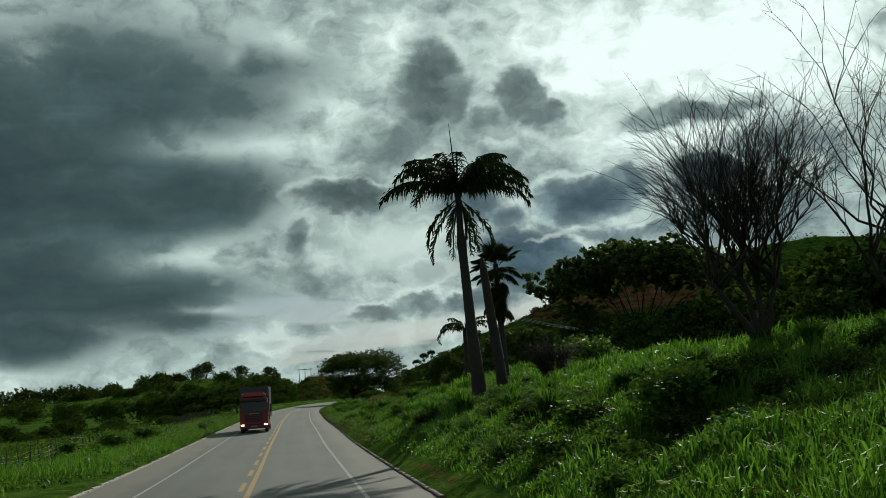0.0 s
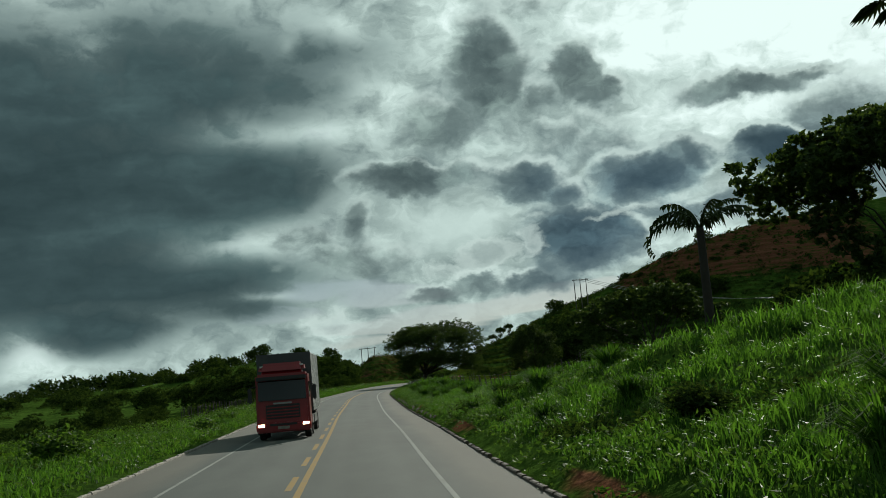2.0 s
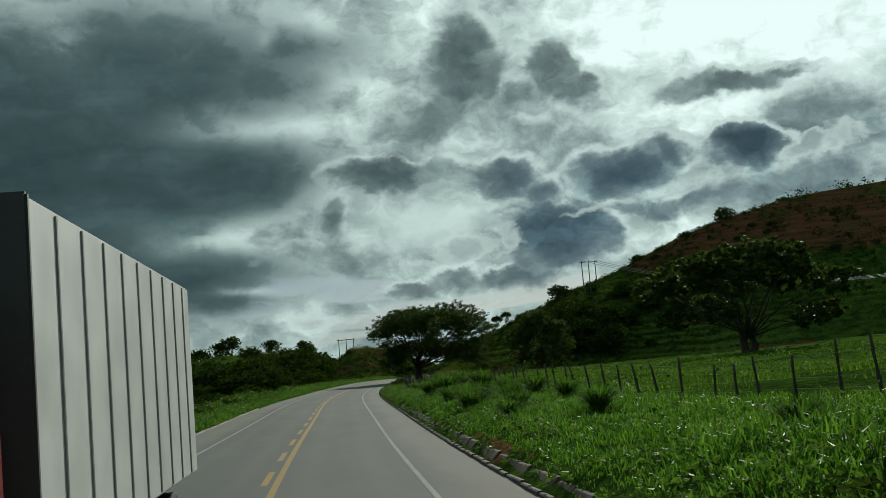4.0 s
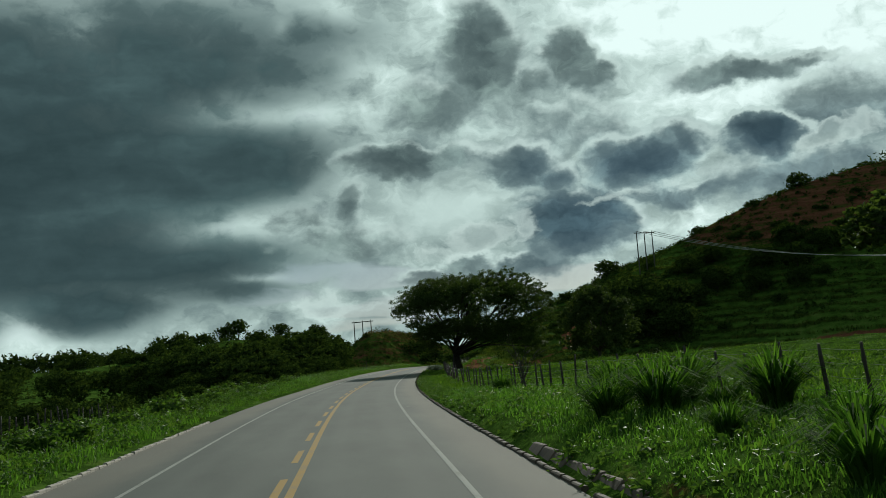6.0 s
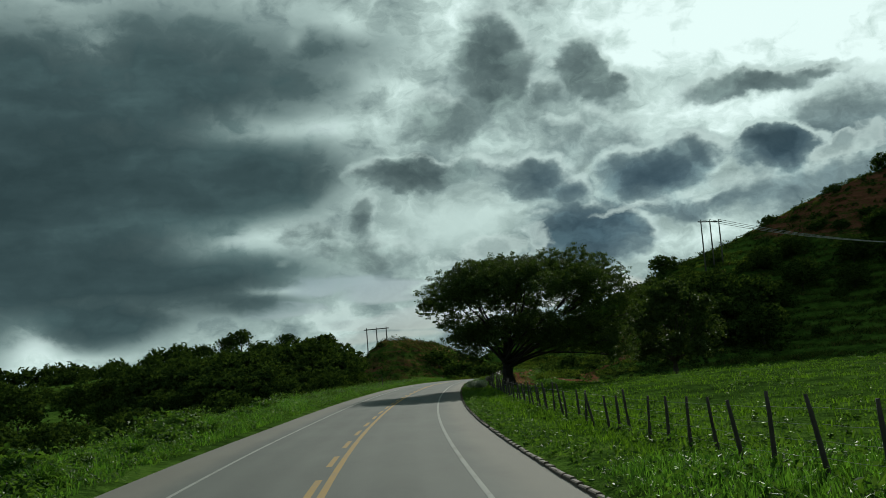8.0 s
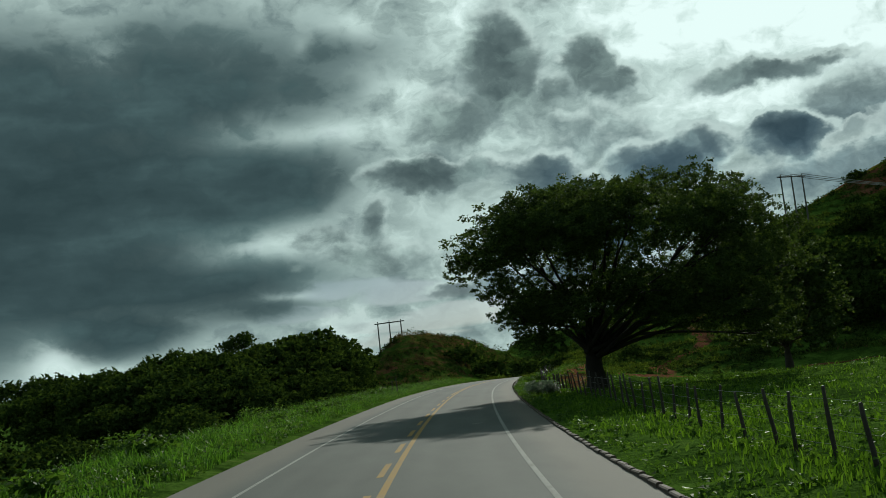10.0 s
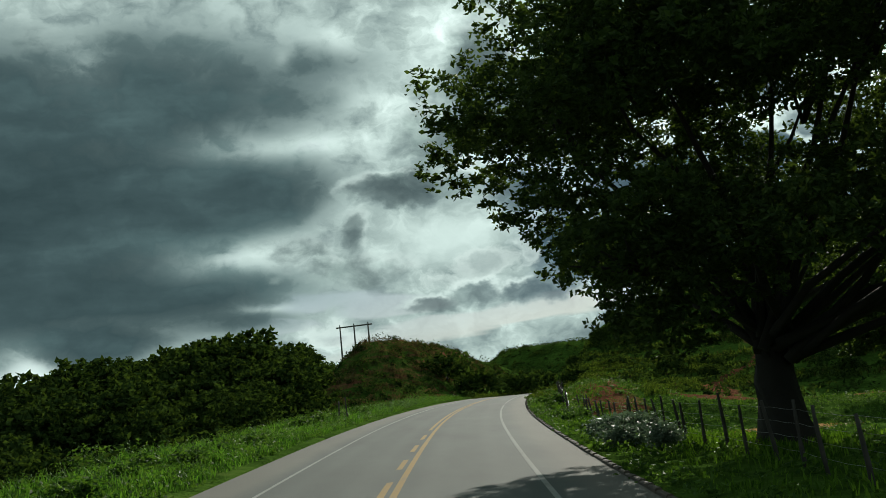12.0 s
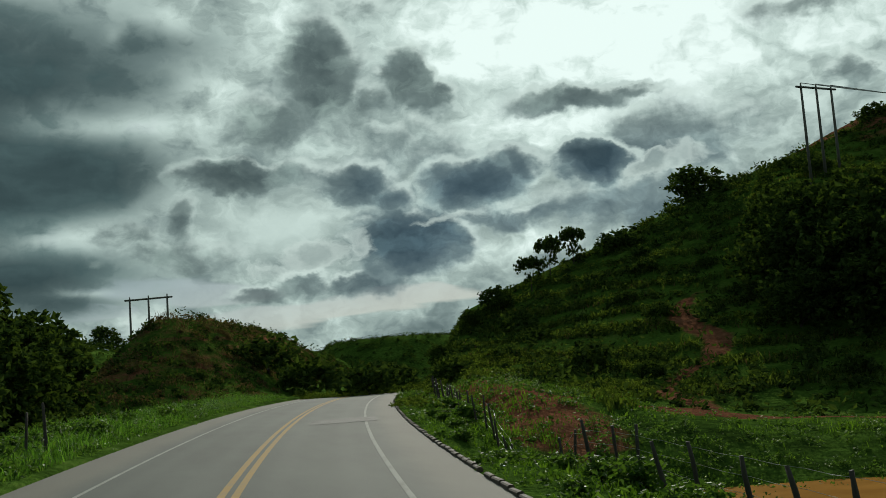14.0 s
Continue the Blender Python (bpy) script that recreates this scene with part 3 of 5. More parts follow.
kerb_rng = random.Random(3)
kerb(-1, -5.66, 30, 200, "broken pale concrete kerb along the verge", kerb_rng)
kerb(1, 5.28, 12, 402, "low weathered concrete kerb along the grass", kerb_rng)


# ---- foliage builders ----
def leaf_mesh(name, centres, size, mat, rng, flat=0.35, slim=0.5):
    """Many single leaves, each a folded diamond, turned at random."""
    n = len(centres)
    d = rng.normal(size=(n, 3))
    d[:, 2] *= 1 - flat
    d /= np.linalg.norm(d, axis=1, keepdims=True) + 1e-9
    s = np.cross(d, rng.normal(size=(n, 3)) * (1, 1, 0.6) + (0, 0, 0.7))
    s /= np.linalg.norm(s, axis=1, keepdims=True) + 1e-9
    nrm = np.cross(d, s)
    length = size * rng.uniform(0.6, 1.3, (n, 1))
    wide_ = length * slim
    a = centres - d * length * 0.5
    b = centres + s * wide_ * 0.5 + nrm * length * 0.12
    c = centres + d * length * 0.5 - nrm * length * 0.10
    e = centres - s * wide_ * 0.5 + nrm * length * 0.12
    co = np.stack([a, b, c, e], 1).reshape(-1, 3)
    i = np.arange(n)[:, None] * 4
    me = bpy.data.meshes.new(name)
    fill_mesh(me, co, np.concatenate([i + [0, 1, 2], i + [0, 2, 3]]), smooth=False)
    me.materials.append(mat)
    return me


def tube(bm, pts, radii, sides=7):
    """A tapered limb along a line of points."""
    rings = []
    for i, (p, r) in enumerate(zip(pts, radii)):
        way = (Vector(pts[min(i + 1, len(pts) - 1)]) - Vector(pts[max(i - 1, 0)])).normalized()
        right = way.orthogonal().normalized() if abs(way.z) > 0.999 else way.cross(Vector((0, 0, 1))).normalized()
        up = right.cross(way)
        rings.append([bm.verts.new(Vector(p) + (right * math.cos(2 * math.pi * k / sides) + up * math.sin(2 * math.pi * k / sides)) * r) for k in range(sides)])
    for a, b in zip(rings, rings[1:]):
        for k in range(sides):
            f = bm.faces.new((a[k], a[(k + 1) % sides], b[(k + 1) % sides], b[k]))
            f.smooth = True
    bm.faces.new(rings[-1])
    bm.faces.new(rings[0][::-1])


def limb_path(a, b, rng, sag=0.15, n=5):
    a, b = np.array(a, float), np.array(b, float)
    span = np.linalg.norm(b - a)
    pts = []
    for t in np.linspace(0, 1, n):
        p = a + (b - a) * t
        p = p + rng.normal(size=3) * span * 0.03 * math.sin(math.pi * t)
        p[2] += sag * span * math.sin(math.pi * t)
        pts.append(tuple(p))
    return pts


def broad_tree(name, rng, puffs, fork, trunk_r, leaves, leaf, mat, flat=0.6, bark=None, stems=1, fill=0.55, slim=0.5, label="", category="tree", every=1, twigs=3, seeds=26, loose=0.30):
    """A tree whose crown is made of leafy puffs (x, y, z, radius) borne by limbs from a fork."""
    root = tagged(new(name), label, category)
    bm = bmesh.new()
    for k in range(stems):
        off = np.array([(k - (stems - 1) / 2) * trunk_r * 0.9, rng.normal() * trunk_r * 0.3, 0])
        top = np.array([0, 0, fork]) + off * 2.2
        base = [tuple(off + [0, 0, -0.6]), tuple(off * 1.1 + [0, 0, fork * 0.15]), tuple(off * 1.5 + [rng.normal() * 0.1, 0, fork * 0.6]), tuple(top)]
        tube(bm, base, [trunk_r * (1.9 if stems == 1 else 1.5), trunk_r * 1.15, trunk_r * 0.85, trunk_r * 0.75], 9)
    part("trunk", bm, bark or M_BARK, root)
    bm = bmesh.new()
    for n_limb, (x, y, z, r) in enumerate(puffs):
        if n_limb % every:
            continue
        start = (rng.normal() * trunk_r * 0.4, rng.normal() * trunk_r * 0.4, fork * rng.uniform(0.75, 1.0))
        tube(bm, limb_path(start, (x, y, z - r * 0.2), rng, 0.06), [trunk_r * f for f in (0.24, 0.18, 0.13, 0.08, 0.03)], 5)
        for _ in range(twigs):
            e = rng.normal(size=3) * r * 0.35
            tube(bm, [(x * 0.75, y * 0.75, fork + (z - fork) * 0.75), (x * 0.9 + e[0] * 0.5, y * 0.9 + e[1] * 0.5, z * 0.95 + e[2] * 0.2), (x + e[0], y + e[1], z + e[2] * 0.5)],
                 [trunk_r * 0.12, trunk_r * 0.08, trunk_r * 0.02], 4)
    part("branch_frame", bm, bark or M_BARK, root)
    w = np.array([p[3] ** 2 for p in puffs])
    pick = rng.choice(len(puffs), leaves, p=w / w.sum())
    d = rng.normal(size=(leaves, 3))
    d /= np.linalg.norm(d, axis=1, keepdims=True)
    # twig clusters inside every puff give the crown its ragged outline
    tw = rng.normal(size=(len(puffs), seeds, 3))
    tw /= np.linalg.norm(tw, axis=2, keepdims=True)
    tw *= rng.uniform(0.45, 1.05, (len(puffs), seeds, 1))
    P = np.array(puffs)
    k = rng.integers(0, seeds, leaves)
    spot = tw[pick, k] + d * rng.uniform(0.0, 1.0, (leaves, 1)) ** 0.6 * loose
    spot[:, 2] *= flat
    centres = P[pick, :3] + spot * P[pick, 3:4]
    crown = new("crown", leaf_mesh("crown", centres, leaf, mat, rng, slim=slim))
    crown.parent = root
    return root


def put(ob, x, y, turn=0.0, size=1.0, sink=0.1, lean=0.0):
    ob.matrix_basis = pose(x, y, float(land(x, y)) - sink, 0, lean, turn) @ Matrix.Diagonal((size, size, size, 1))
    return ob


def again(ob, x, y, turn=0.0, size=1.0, sink=0.1, tall=1.0):
    return copy_thing(ob, pose(x, y, float(land(x, y)) - sink, 0, 0, turn) @ Matrix.Diagonal((size / ob.scale[0], size / ob.scale[1], size * tall / ob.scale[2], 1)))


def dome(rng, n, rx, ry, z0, z1, r, hollow=0.5, shift=(0, 0)):
    """Puff places over an umbrella-shaped crown."""
    out = []
    for i in range(n):
        t = 2.399963 * i + rng.uniform(-0.3, 0.3)
        q = math.sqrt((i + 0.5) / n)
        h = z0 + (z1 - z0) * math.sqrt(max(0.0, 1 - q * q * 0.96)) * rng.uniform(0.82, 1.04)
        out.append((shift[0] * q + rx * q * math.cos(t), shift[1] * q + ry * q * math.sin(t), h, r * rng.uniform(0.75, 1.2)))
    return out


g = np.random.default_rng(11)
M_DARKBARK = plain("dark_rough_bark", (0.022, 0.018, 0.014), 0.95, spread=0.5, scale=5.0, relief=0.06)

# ---- the great spreading tree beside the bend ----
puffs = dome(g, 48, 10.4, 10.0, 7.7, 12.5, 2.5, shift=(2.0, 0))
puffs += [(-6.0, -3.5, 6.9, 1.8), (-5.0, -6, 5.8, 1.6), (-4.3, -1, 5.8, 1.7), (-3.2, -5, 4.3, 1.5), (-6.4, 1.5, 7.2, 1.6), (-2.3, -7.5, 5.0, 1.6), (-4.6, -3.0, 4.1, 1.3),
          (4, -6, 4.8, 2.0), (7, -4, 4.8, 2.1), (9.5, -2, 5.2, 2.2), (11, 2, 5.0, 2.2), (6, -8, 6.2, 2.0), (2, -8.5, 6.2, 1.9), (9, 4, 4.2, 2.0), (5, -3, 4.2, 1.8), (2, -2, 6.6, 2.0), (-1, 1, 6.8, 2.0),
          (12.5, -1, 6.8, 1.9), (8.5, -6.5, 6.8, 2.0), (0.5, -5.5, 6.4, 1.8), (3, 5, 5.4, 2.2), (-3, 6, 6.2, 2.0), (7, 8, 5.8, 2.2), (-7.8, -1.5, 9.0, 1.7), (-8.2, 2.5, 8.8, 1.6), (8, 0, 7.2, 2.1), (4, 1, 7.8, 2.1)]
puffs += dome(g, 12, 8.5, 8.5, 6.8, 10.6, 1.9, shift=(2.5, 0)) + dome(g, 22, 8.0, 8.5, 4.4, 6.6, 1.9, shift=(3.2, 0)) + [(10.5, -3, 3.4, 1.8), (12, 1, 3.0, 1.8), (8.5, -5.5, 3.6, 1.7), (11.5, 4, 3.2, 1.8)]
puffs += [(3, -7.5, 4.4, 1.8), (6, -7, 4.2, 1.8), (9, -5.5, 4.0, 1.8), (11, -3, 4.4, 1.8), (1, -6.5, 5.0, 1.7), (-5.2, -4.5, 3.7, 1.3), (-3.8, -3, 3.2, 1.2), (-6.3, -5, 5.0, 1.4)]
puffs += [(5, 0, 12.9, 2.1), (7.5, -1, 13.0, 2.1), (10, 0, 12.2, 2.1), (12, 2, 11.2, 2.0), (-3.4, 8.0, 7.0, 1.5), (-2.4, 5.6, 6.4, 1.4)]
puffs += [(-2.4, 7.4, 6.6, 1.5), (-1.4, 9.4, 6.8, 1.5), (0.5, 9.0, 5.6, 1.6)]
puffs = [(x * 0.89 if x < 0 else x, y, z, r) for x, y, z, r in puffs]
big = broad_tree("spreading_tree", g, puffs, 3.0, 0.66, 232000, 0.190, M_TREE, 0.60, bark=M_DARKBARK, stems=1, every=5, seeds=70, loose=0.17, slim=0.55, label="huge dark spreading tree with an umbrella crown beside the fence")
big.matrix_basis = pose(18.4, 305.5, float(land(18.4, 305.5)) - 0.15)

# ---- other large trees ----
flat_tree = broad_tree("umbrella_tree", g, dome(g, 36, 10.6, 10, 9.5, 14.6, 2.6) + [(-7.5, -3, 8.0, 2.0), (-6.5, -5, 6.0, 1.9), (-5, -4, 4.4, 1.8), (-2, -5, 5.0, 1.9), (3, -5, 5.0, 2.0), (6, -5, 7.5, 2.2), (9, -3, 6.5, 2.2), (2, -6, 7.0, 2.0), (10, 0, 5, 2.2), (0, 0, 5.5, 2.2)], 4.5, 0.45, 44000, 0.48, M_TREE, 0.62, bark=M_DARKBARK, stems=2, every=2, seeds=70, loose=0.15, slim=0.6,
                       label="dark flat-topped tree on the grassy slope")
put(flat_tree, 39.8, 121, 0, 1.0)
round_tree = broad_tree("round_tree", g, dome(g, 22, 5.6, 5.2, 5.0, 12.2, 2.2) + dome(g, 12, 5.4, 5.2, 2.5, 6.0, 2.0), 3.0, 0.4, 30000, 0.40, M_TREE, 0.8, every=2, seeds=60, loose=0.16, slim=0.6,
                        label="dense dark round tree at the foot of the hill")
put(round_tree, 51.5, 362, 0, 1.12)
open_tree = broad_tree("pasture_tree", g, dome(g, 20, 7.0, 6.0, 4.4, 8.0, 1.7) + [(-5.5, -2, 3.6, 1.5), (5, -2, 3.4, 1.5), (3, -4, 3.0, 1.4), (-3, -4, 3.6, 1.4)], 2.3, 0.32, 26000, 0.34, M_TREE, 0.6, stems=2, seeds=50, loose=0.18, slim=0.6,
                       label="dark leafy tree standing in the pasture")
put(open_tree, 45, 212, 0, 1.45)

# woodland trees, one bushy and one small kind, copied over the slopes
wood_a = broad_tree("woodland_tree", g, dome(g, 18, 4.4, 4.2, 3.6, 7.6, 1.9) + dome(g, 10, 4.4, 4.4, 1.2, 4.0, 1.8), 1.8, 0.24, 5600, 0.56, M_WOOD, 0.80, every=4, twigs=1, seeds=34, loose=0.20, slim=0.62, label="dark bushy tree of the roadside woodland")
wood_b = broad_tree("woodland_tree", g, dome(g, 16, 4.8, 4.6, 4.8, 7.0, 1.7) + [(-3, 2, 3.4, 1.7), (3, -1, 3.2, 1.7)], 2.8, 0.22, 3200, 0.60, M_WOOD, 0.7, every=3, twigs=2, seeds=30, loose=0.22, slim=0.62, label="flat-crowned tree of the roadside woodland")
wood_c = broad_tree("woodland_tree", g, dome(g, 16, 4.4, 4.2, 3.2, 7.2, 1.9) + dome(g, 10, 4.4, 4.4, 1.0, 4.0, 1.8), 1.6, 0.22, 2900, 0.66, M_WOOD, 0.80, every=5, twigs=1, seeds=34, loose=0.20, slim=0.62, label="low bushy tree of the wooded slope")
far_a = broad_tree("ridge_tree", g, dome(g, 11, 4.2, 4.0, 3.6, 6.6, 1.9) + dome(g, 7, 3.6, 3.4, 1.6, 4.2, 1.8), 2.0, 0.3, 1300, 0.95, M_WOOD, 0.8, every=3, twigs=1, label="small dark tree on the ridge")
far_b = broad_tree("ridge_bush", g, dome(g, 12, 3.8, 3.8, 0.5, 3.6, 2.2), 0.8, 0.25, 620, 1.15, M_WOOD, 0.85, every=6, twigs=0, label="low dark bush on the hill", category="bush")
for ob, grp in ((wood_a, "woodland trees"), (wood_b, "woodland trees"), (wood_c, "woodland trees"), (far_a, "trees on the far ridge"), (far_b, "bushes on the hills")):
    tagged(ob, group=grp)

place = random.Random(21)
put(wood_a, -3.5, 414, 20, 1.45)
put(wood_b, -24, 432, 80, 1.3)
put(wood_c, -98, 320, 10, 0.9)
for x, y, s in [(0.2, 408, 1.1), (-7, 404, 1.35), (-13, 414, 1.4), (-5, 396, 1.15), (0.2, 395, 0.9), (-9, 391, 1.15), (-17, 398, 1.3), (-22, 412, 1.4), (-30, 400, 1.3), (-14, 428, 1.45), (-6, 426, 1.3), (-34, 424, 1.3),
                (-40, 404, 1.2), (-48, 414, 1.2), (-58, 404, 1.15), (-2, 384, 0.8), (-5, 380, 0.85), (-12, 378, 1.0), (-20, 380, 1.1), (-28, 374, 1.05), (-38, 384, 1.1), (-70, 392, 1.1),
                (-8, 364, 0.75), (-1, 368, 0.6), (-16, 356, 0.85), (-26, 346, 0.85), (-38, 356, 0.9), (-50, 362, 0.95), (-64, 370, 1.0), (-12, 338, 0.65), (-20, 325, 0.7), (-32, 322, 0.8),
                (-46, 328, 0.85), (-60, 334, 0.9), (-78, 345, 1.0), (-18, 300, 0.6), (-28, 290, 0.7), (-42, 295, 0.8), (-58, 300, 0.85), (-74, 310, 0.9), (-24, 268, 0.55), (-38, 262, 0.7),
                (-54, 268, 0.75), (-70, 278, 0.8), (-90, 300, 0.9), (-34, 235, 0.6), (-50, 238, 0.7), (-68, 244, 0.75), (-88, 260, 0.85)]:
    again((wood_a if place.random() < 0.85 else wood_b) if y > 370 and x > -42 else wood_c, x, y, place.uniform(0, 360), s * (0.86 if x < -24 else 1.0) * place.uniform(0.85, 1.12), 0.4)
put(far_a, -25.5, 700, 0, 1.0)
put(far_b, -60, 690, 0, 1.0)
for x, y, s in [(-46, 700, 1.25), (-52, 702, 1.0), (-9, 700, 0.95), (-72, 696, 0.95), (-80, 690, 0.9), (-100, 700, 1.0), (-5, 690, 0.6), (14, 690, 0.8), (-118, 695, 1.1), (-128, 705, 1.2), (-137, 700, 1.1), (-150, 700, 1.2), (-165, 702, 1.1)]:
    again(far_a if x > -60 else far_b, x, y, place.uniform(0, 360), s * (1.0 if x > -60 else 1.7), 0.2)
for i in range(70):
    y = place.uniform(560, 690)
    x = place.uniform(-190, 40)
    again(far_b, x, y, place.uniform(0, 360), place.uniform(0.7, 1.3), 0.3)
for x, y, s in [(74.5, 446, 0.8), (129, 445, 0.75), (100, 445, 0.5), (116, 445, 0.5), (62, 441, 0.55), (150, 448, 0.5)]:
    again(far_a, x, y, place.uniform(0, 360), s, 2.2)
for i in range(60):
    x = place.uniform(42, 150)
    y = place.uniform(386, 440)
    again(far_b, x, y, place.uniform(0, 360), place.uniform(0.18, 0.5), 0.15)
for x, y, s in [(33, 408, 0.45), (30, 430, 0.7), (34, 440, 0.7), (26, 446, 0.9), (22, 452, 0.9)]:
    again(far_b, x, y, place.uniform(0, 360), s, 0.2)


for x, y, size_ in [(54, 443, 0.36), (51, 441, 0.32), (57, 443, 0.34)]:
    again(wood_b, x, y, place.uniform(0, 360), size_, 0.2, 1.7)
for x, y, size_ in [(46.5, 440, 0.38), (43, 438, 0.3), (39, 437, 0.3)]:
    again(wood_a, x, y, place.uniform(0, 360), size_, 0.4)
for x, y, size_ in [(-12, 372, 1.1), (-16, 386, 1.3), (-9, 398, 1.3), (-20, 394, 1.3), (-26, 388, 1.3), (-13, 366, 0.9), (-18, 370, 1.1), (-32, 392, 1.3), (-4, 402, 1.2)]:
    again(wood_a, x, y, place.uniform(0, 360), size_, 0.5)


def on_terrace(x, y, u):
    """Grass keeps to the cattle terraces that run round the hill."""
    z = land(x, y)
    track = np.abs(y - (376 + 0.15 * (40 - x) + 1.5 * np.sin(x * 0.2))) < 2.0
    gully = (np.abs(x - (42 + 0.55 * (y - 385) + 2 * np.sin(y * 0.3))) < 1.6) & (y > 376) & (y < 420)
    return (z > 8.7) & (np.sin(z * 3.6 + 1.6 * wobble(x, y, 14)) > 0.25) & ~track & ~gully & ~((u > 7.5) & (u < 15) & (y > 358) & (y < 398))


def scrub(name, rng, clumps, per, x_pick, y_pick, size, leaf, mat, label, beside_road=False):
    """Bushy cover nobody could count: leaf clumps joined into one object."""
    cx, cy = x_pick(clumps), y_pick(clumps)
    if beside_road:
        cx = cx + road_x(cy)
    cs = size * rng.uniform(0.35, 1.3, clumps) ** 1.5
    d = rng.normal(size=(clumps * per, 3))
    d /= np.linalg.norm(d, axis=1, keepdims=True)
    d[:, 2] = np.abs(d[:, 2]) * 0.8
    r = np.repeat(cs, per)[:, None] * rng.uniform(0.4, 1.05, (clumps * per, 1))
    x = np.repeat(cx, per) + d[:, 0] * r[:, 0]
    y = np.repeat(cy, per) + d[:, 1] * r[:, 0]
    z = land(x, y) + d[:, 2] * r[:, 0] * 0.9 + 0.05
    me = leaf_mesh(name, np.stack([x, y, z], 1), leaf, mat, rng)
    return tagged(new(name, me), label, "scrub", kind="stuff")


hg = np.random.default_rng(404)
scrub("hillside_scrub", hg, 950, 26, lambda n: 38 + 116 * hg.random(n) ** 1.2, lambda n: 446 - 66 * hg.random(n) ** 1.1, 1.5, 0.55, M_WOOD, "dark low scrub over the hillside")
scrub("crest_scrub", hg, 160, 30, lambda n: hg.uniform(34, 160, n), lambda n: hg.normal(445, 2.0, n), 1.0, 0.5, M_WOOD, "small scrub along the crest of the hill")
scrub("roadside_scrub", hg, 420, 60, lambda n: hg.uniform(-44, -14.5, n), lambda n: hg.uniform(318, 412, n), 2.5, 0.42, M_WOOD, "dark scrub beneath the woodland trees", True)
scrub("slope_scrub", hg, 300, 46, lambda n: hg.uniform(-60, -11, n), lambda n: hg.uniform(215, 345, n), 1.6, 0.4, M_WOOD, "low scrub on the slope below the road", True)
scrub("ridge_scrub", hg, 650, 26, lambda n: hg.uniform(-220, 40, n), lambda n: 705 - 170 * hg.random(n) ** 1.6, 4.2, 1.2, M_WOOD, "dark scrub over the far wooded ridge")

tx, ty = 24 + 100 * hg.random(22000) ** 1.3, hg.uniform(374, 445, 22000)
on_step = on_terrace(tx, ty, tx - road_x(ty))
tx, ty = tx[on_step][:5200], ty[on_step][:5200]
scrub("hillside_tussocks", hg, len(tx), 20, lambda n: tx, lambda n: ty, 0.75, 0.26, M_HILL, "lumpy olive tussocks along the hillside terraces")
scrub("far_hill_scrub", hg, 500, 24, lambda n: hg.uniform(150, 330, n), lambda n: hg.uniform(335, 450, n), 3.2, 1.0, M_WOOD, "dark scrub over the far shoulder of the hill")

# slanted concrete gutter slabs against the bank
bm = bmesh.new()
bmesh.ops.create_cube(bm, size=1.0)
for v in bm.verts:
    v.co = Vector((v.co.x * 0.10 + (0.17 if v.co.z > 0 else -0.17), v.co.y * 1.51, v.co.z * 0.40))
bmesh.ops.bevel(bm, geom=bm.edges[:], offset=0.02, segments=1, affect="EDGES")
SLAB_ME = bpy.data.meshes.new("gutter_slab")
bm.to_mesh(SLAB_ME)
bm.free()
SLAB_ME.materials.append(plain("dirt_stained_concrete", (0.072, 0.052, 0.038), 0.95, spread=0.55, scale=3.0, relief=0.03))
gutter = tagged(new("gutter"), "slanted dirt-stained concrete gutter along the bank", "gutter", kind="structure")
y = 112.0
while y < 172:
    x, yy, z = on_road(y, 5.52)
    ob = new("gutter_slab", SLAB_ME)
    ob.parent = gutter
    ob.matrix_basis = pose(x + kerb_rng.uniform(-0.03, 0.03), yy, z + 0.05 + kerb_rng.uniform(-0.03, 0.02), 0, kerb_rng.uniform(-3, 3), kerb_rng.uniform(-0.4, 0.4))
    y += 1.5

scrub("track_scrub", hg, 230, 26, lambda n: 9.2 + 9 * hg.random(n), lambda n: hg.uniform(352, 405, n), 0.65, 0.2, M_SHRUB, "green scrub over the red cutting behind the fence", True)
scrub("dry_scrub", hg, 380, 34, lambda n: hg.uniform(-34, -9, n), lambda n: hg.uniform(425, 500, n), 0.9, 0.36, M_DRY, "dry brown scrub over the cut bank", True)
scrub("bank_scrub", hg, 460, 40, lambda n: hg.uniform(-38, -10, n), lambda n: hg.uniform(422, 505, n), 1.3, 0.40, M_WOOD, "dark scrub on top of the cut bank", True)
scrub("bank_weeds", hg, 1500, 16, lambda n: 6.4 + 16 * hg.random(n) ** 1.3, lambda n: hg.uniform(14, 118, n), 0.55, 0.15, M_SHRUB, "leafy weeds growing through the bank grass", True)
scrub("verge_weeds", hg, 1300, 16, lambda n: 5.55 + 6 * hg.random(n) ** 1.6, lambda n: hg.uniform(60, 420, n), 0.42, 0.16, M_SHRUB, "low leafy weeds among the verge grass", True)
scrub("verge_weeds", hg, 1500, 16, lambda n: -6.1 - 5 * hg.random(n) ** 1.4, lambda n: hg.uniform(45, 430, n), 0.50, 0.17, M_SHRUB, "leafy weeds crowding the road shoulder", True)
scrub("distant_scrub", hg, 2000, 16, lambda n: hg.uniform(60, 460, n), lambda n: hg.uniform(1330, 1600, n), 5.0, 2.0, M_WOOD, "grey-green scrub over the flat-topped hill")
# dark leaf clumps added where the bank's hollows lie in shade
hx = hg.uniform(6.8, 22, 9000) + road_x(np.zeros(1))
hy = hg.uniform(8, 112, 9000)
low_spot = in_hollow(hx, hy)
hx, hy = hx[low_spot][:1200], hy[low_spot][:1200]
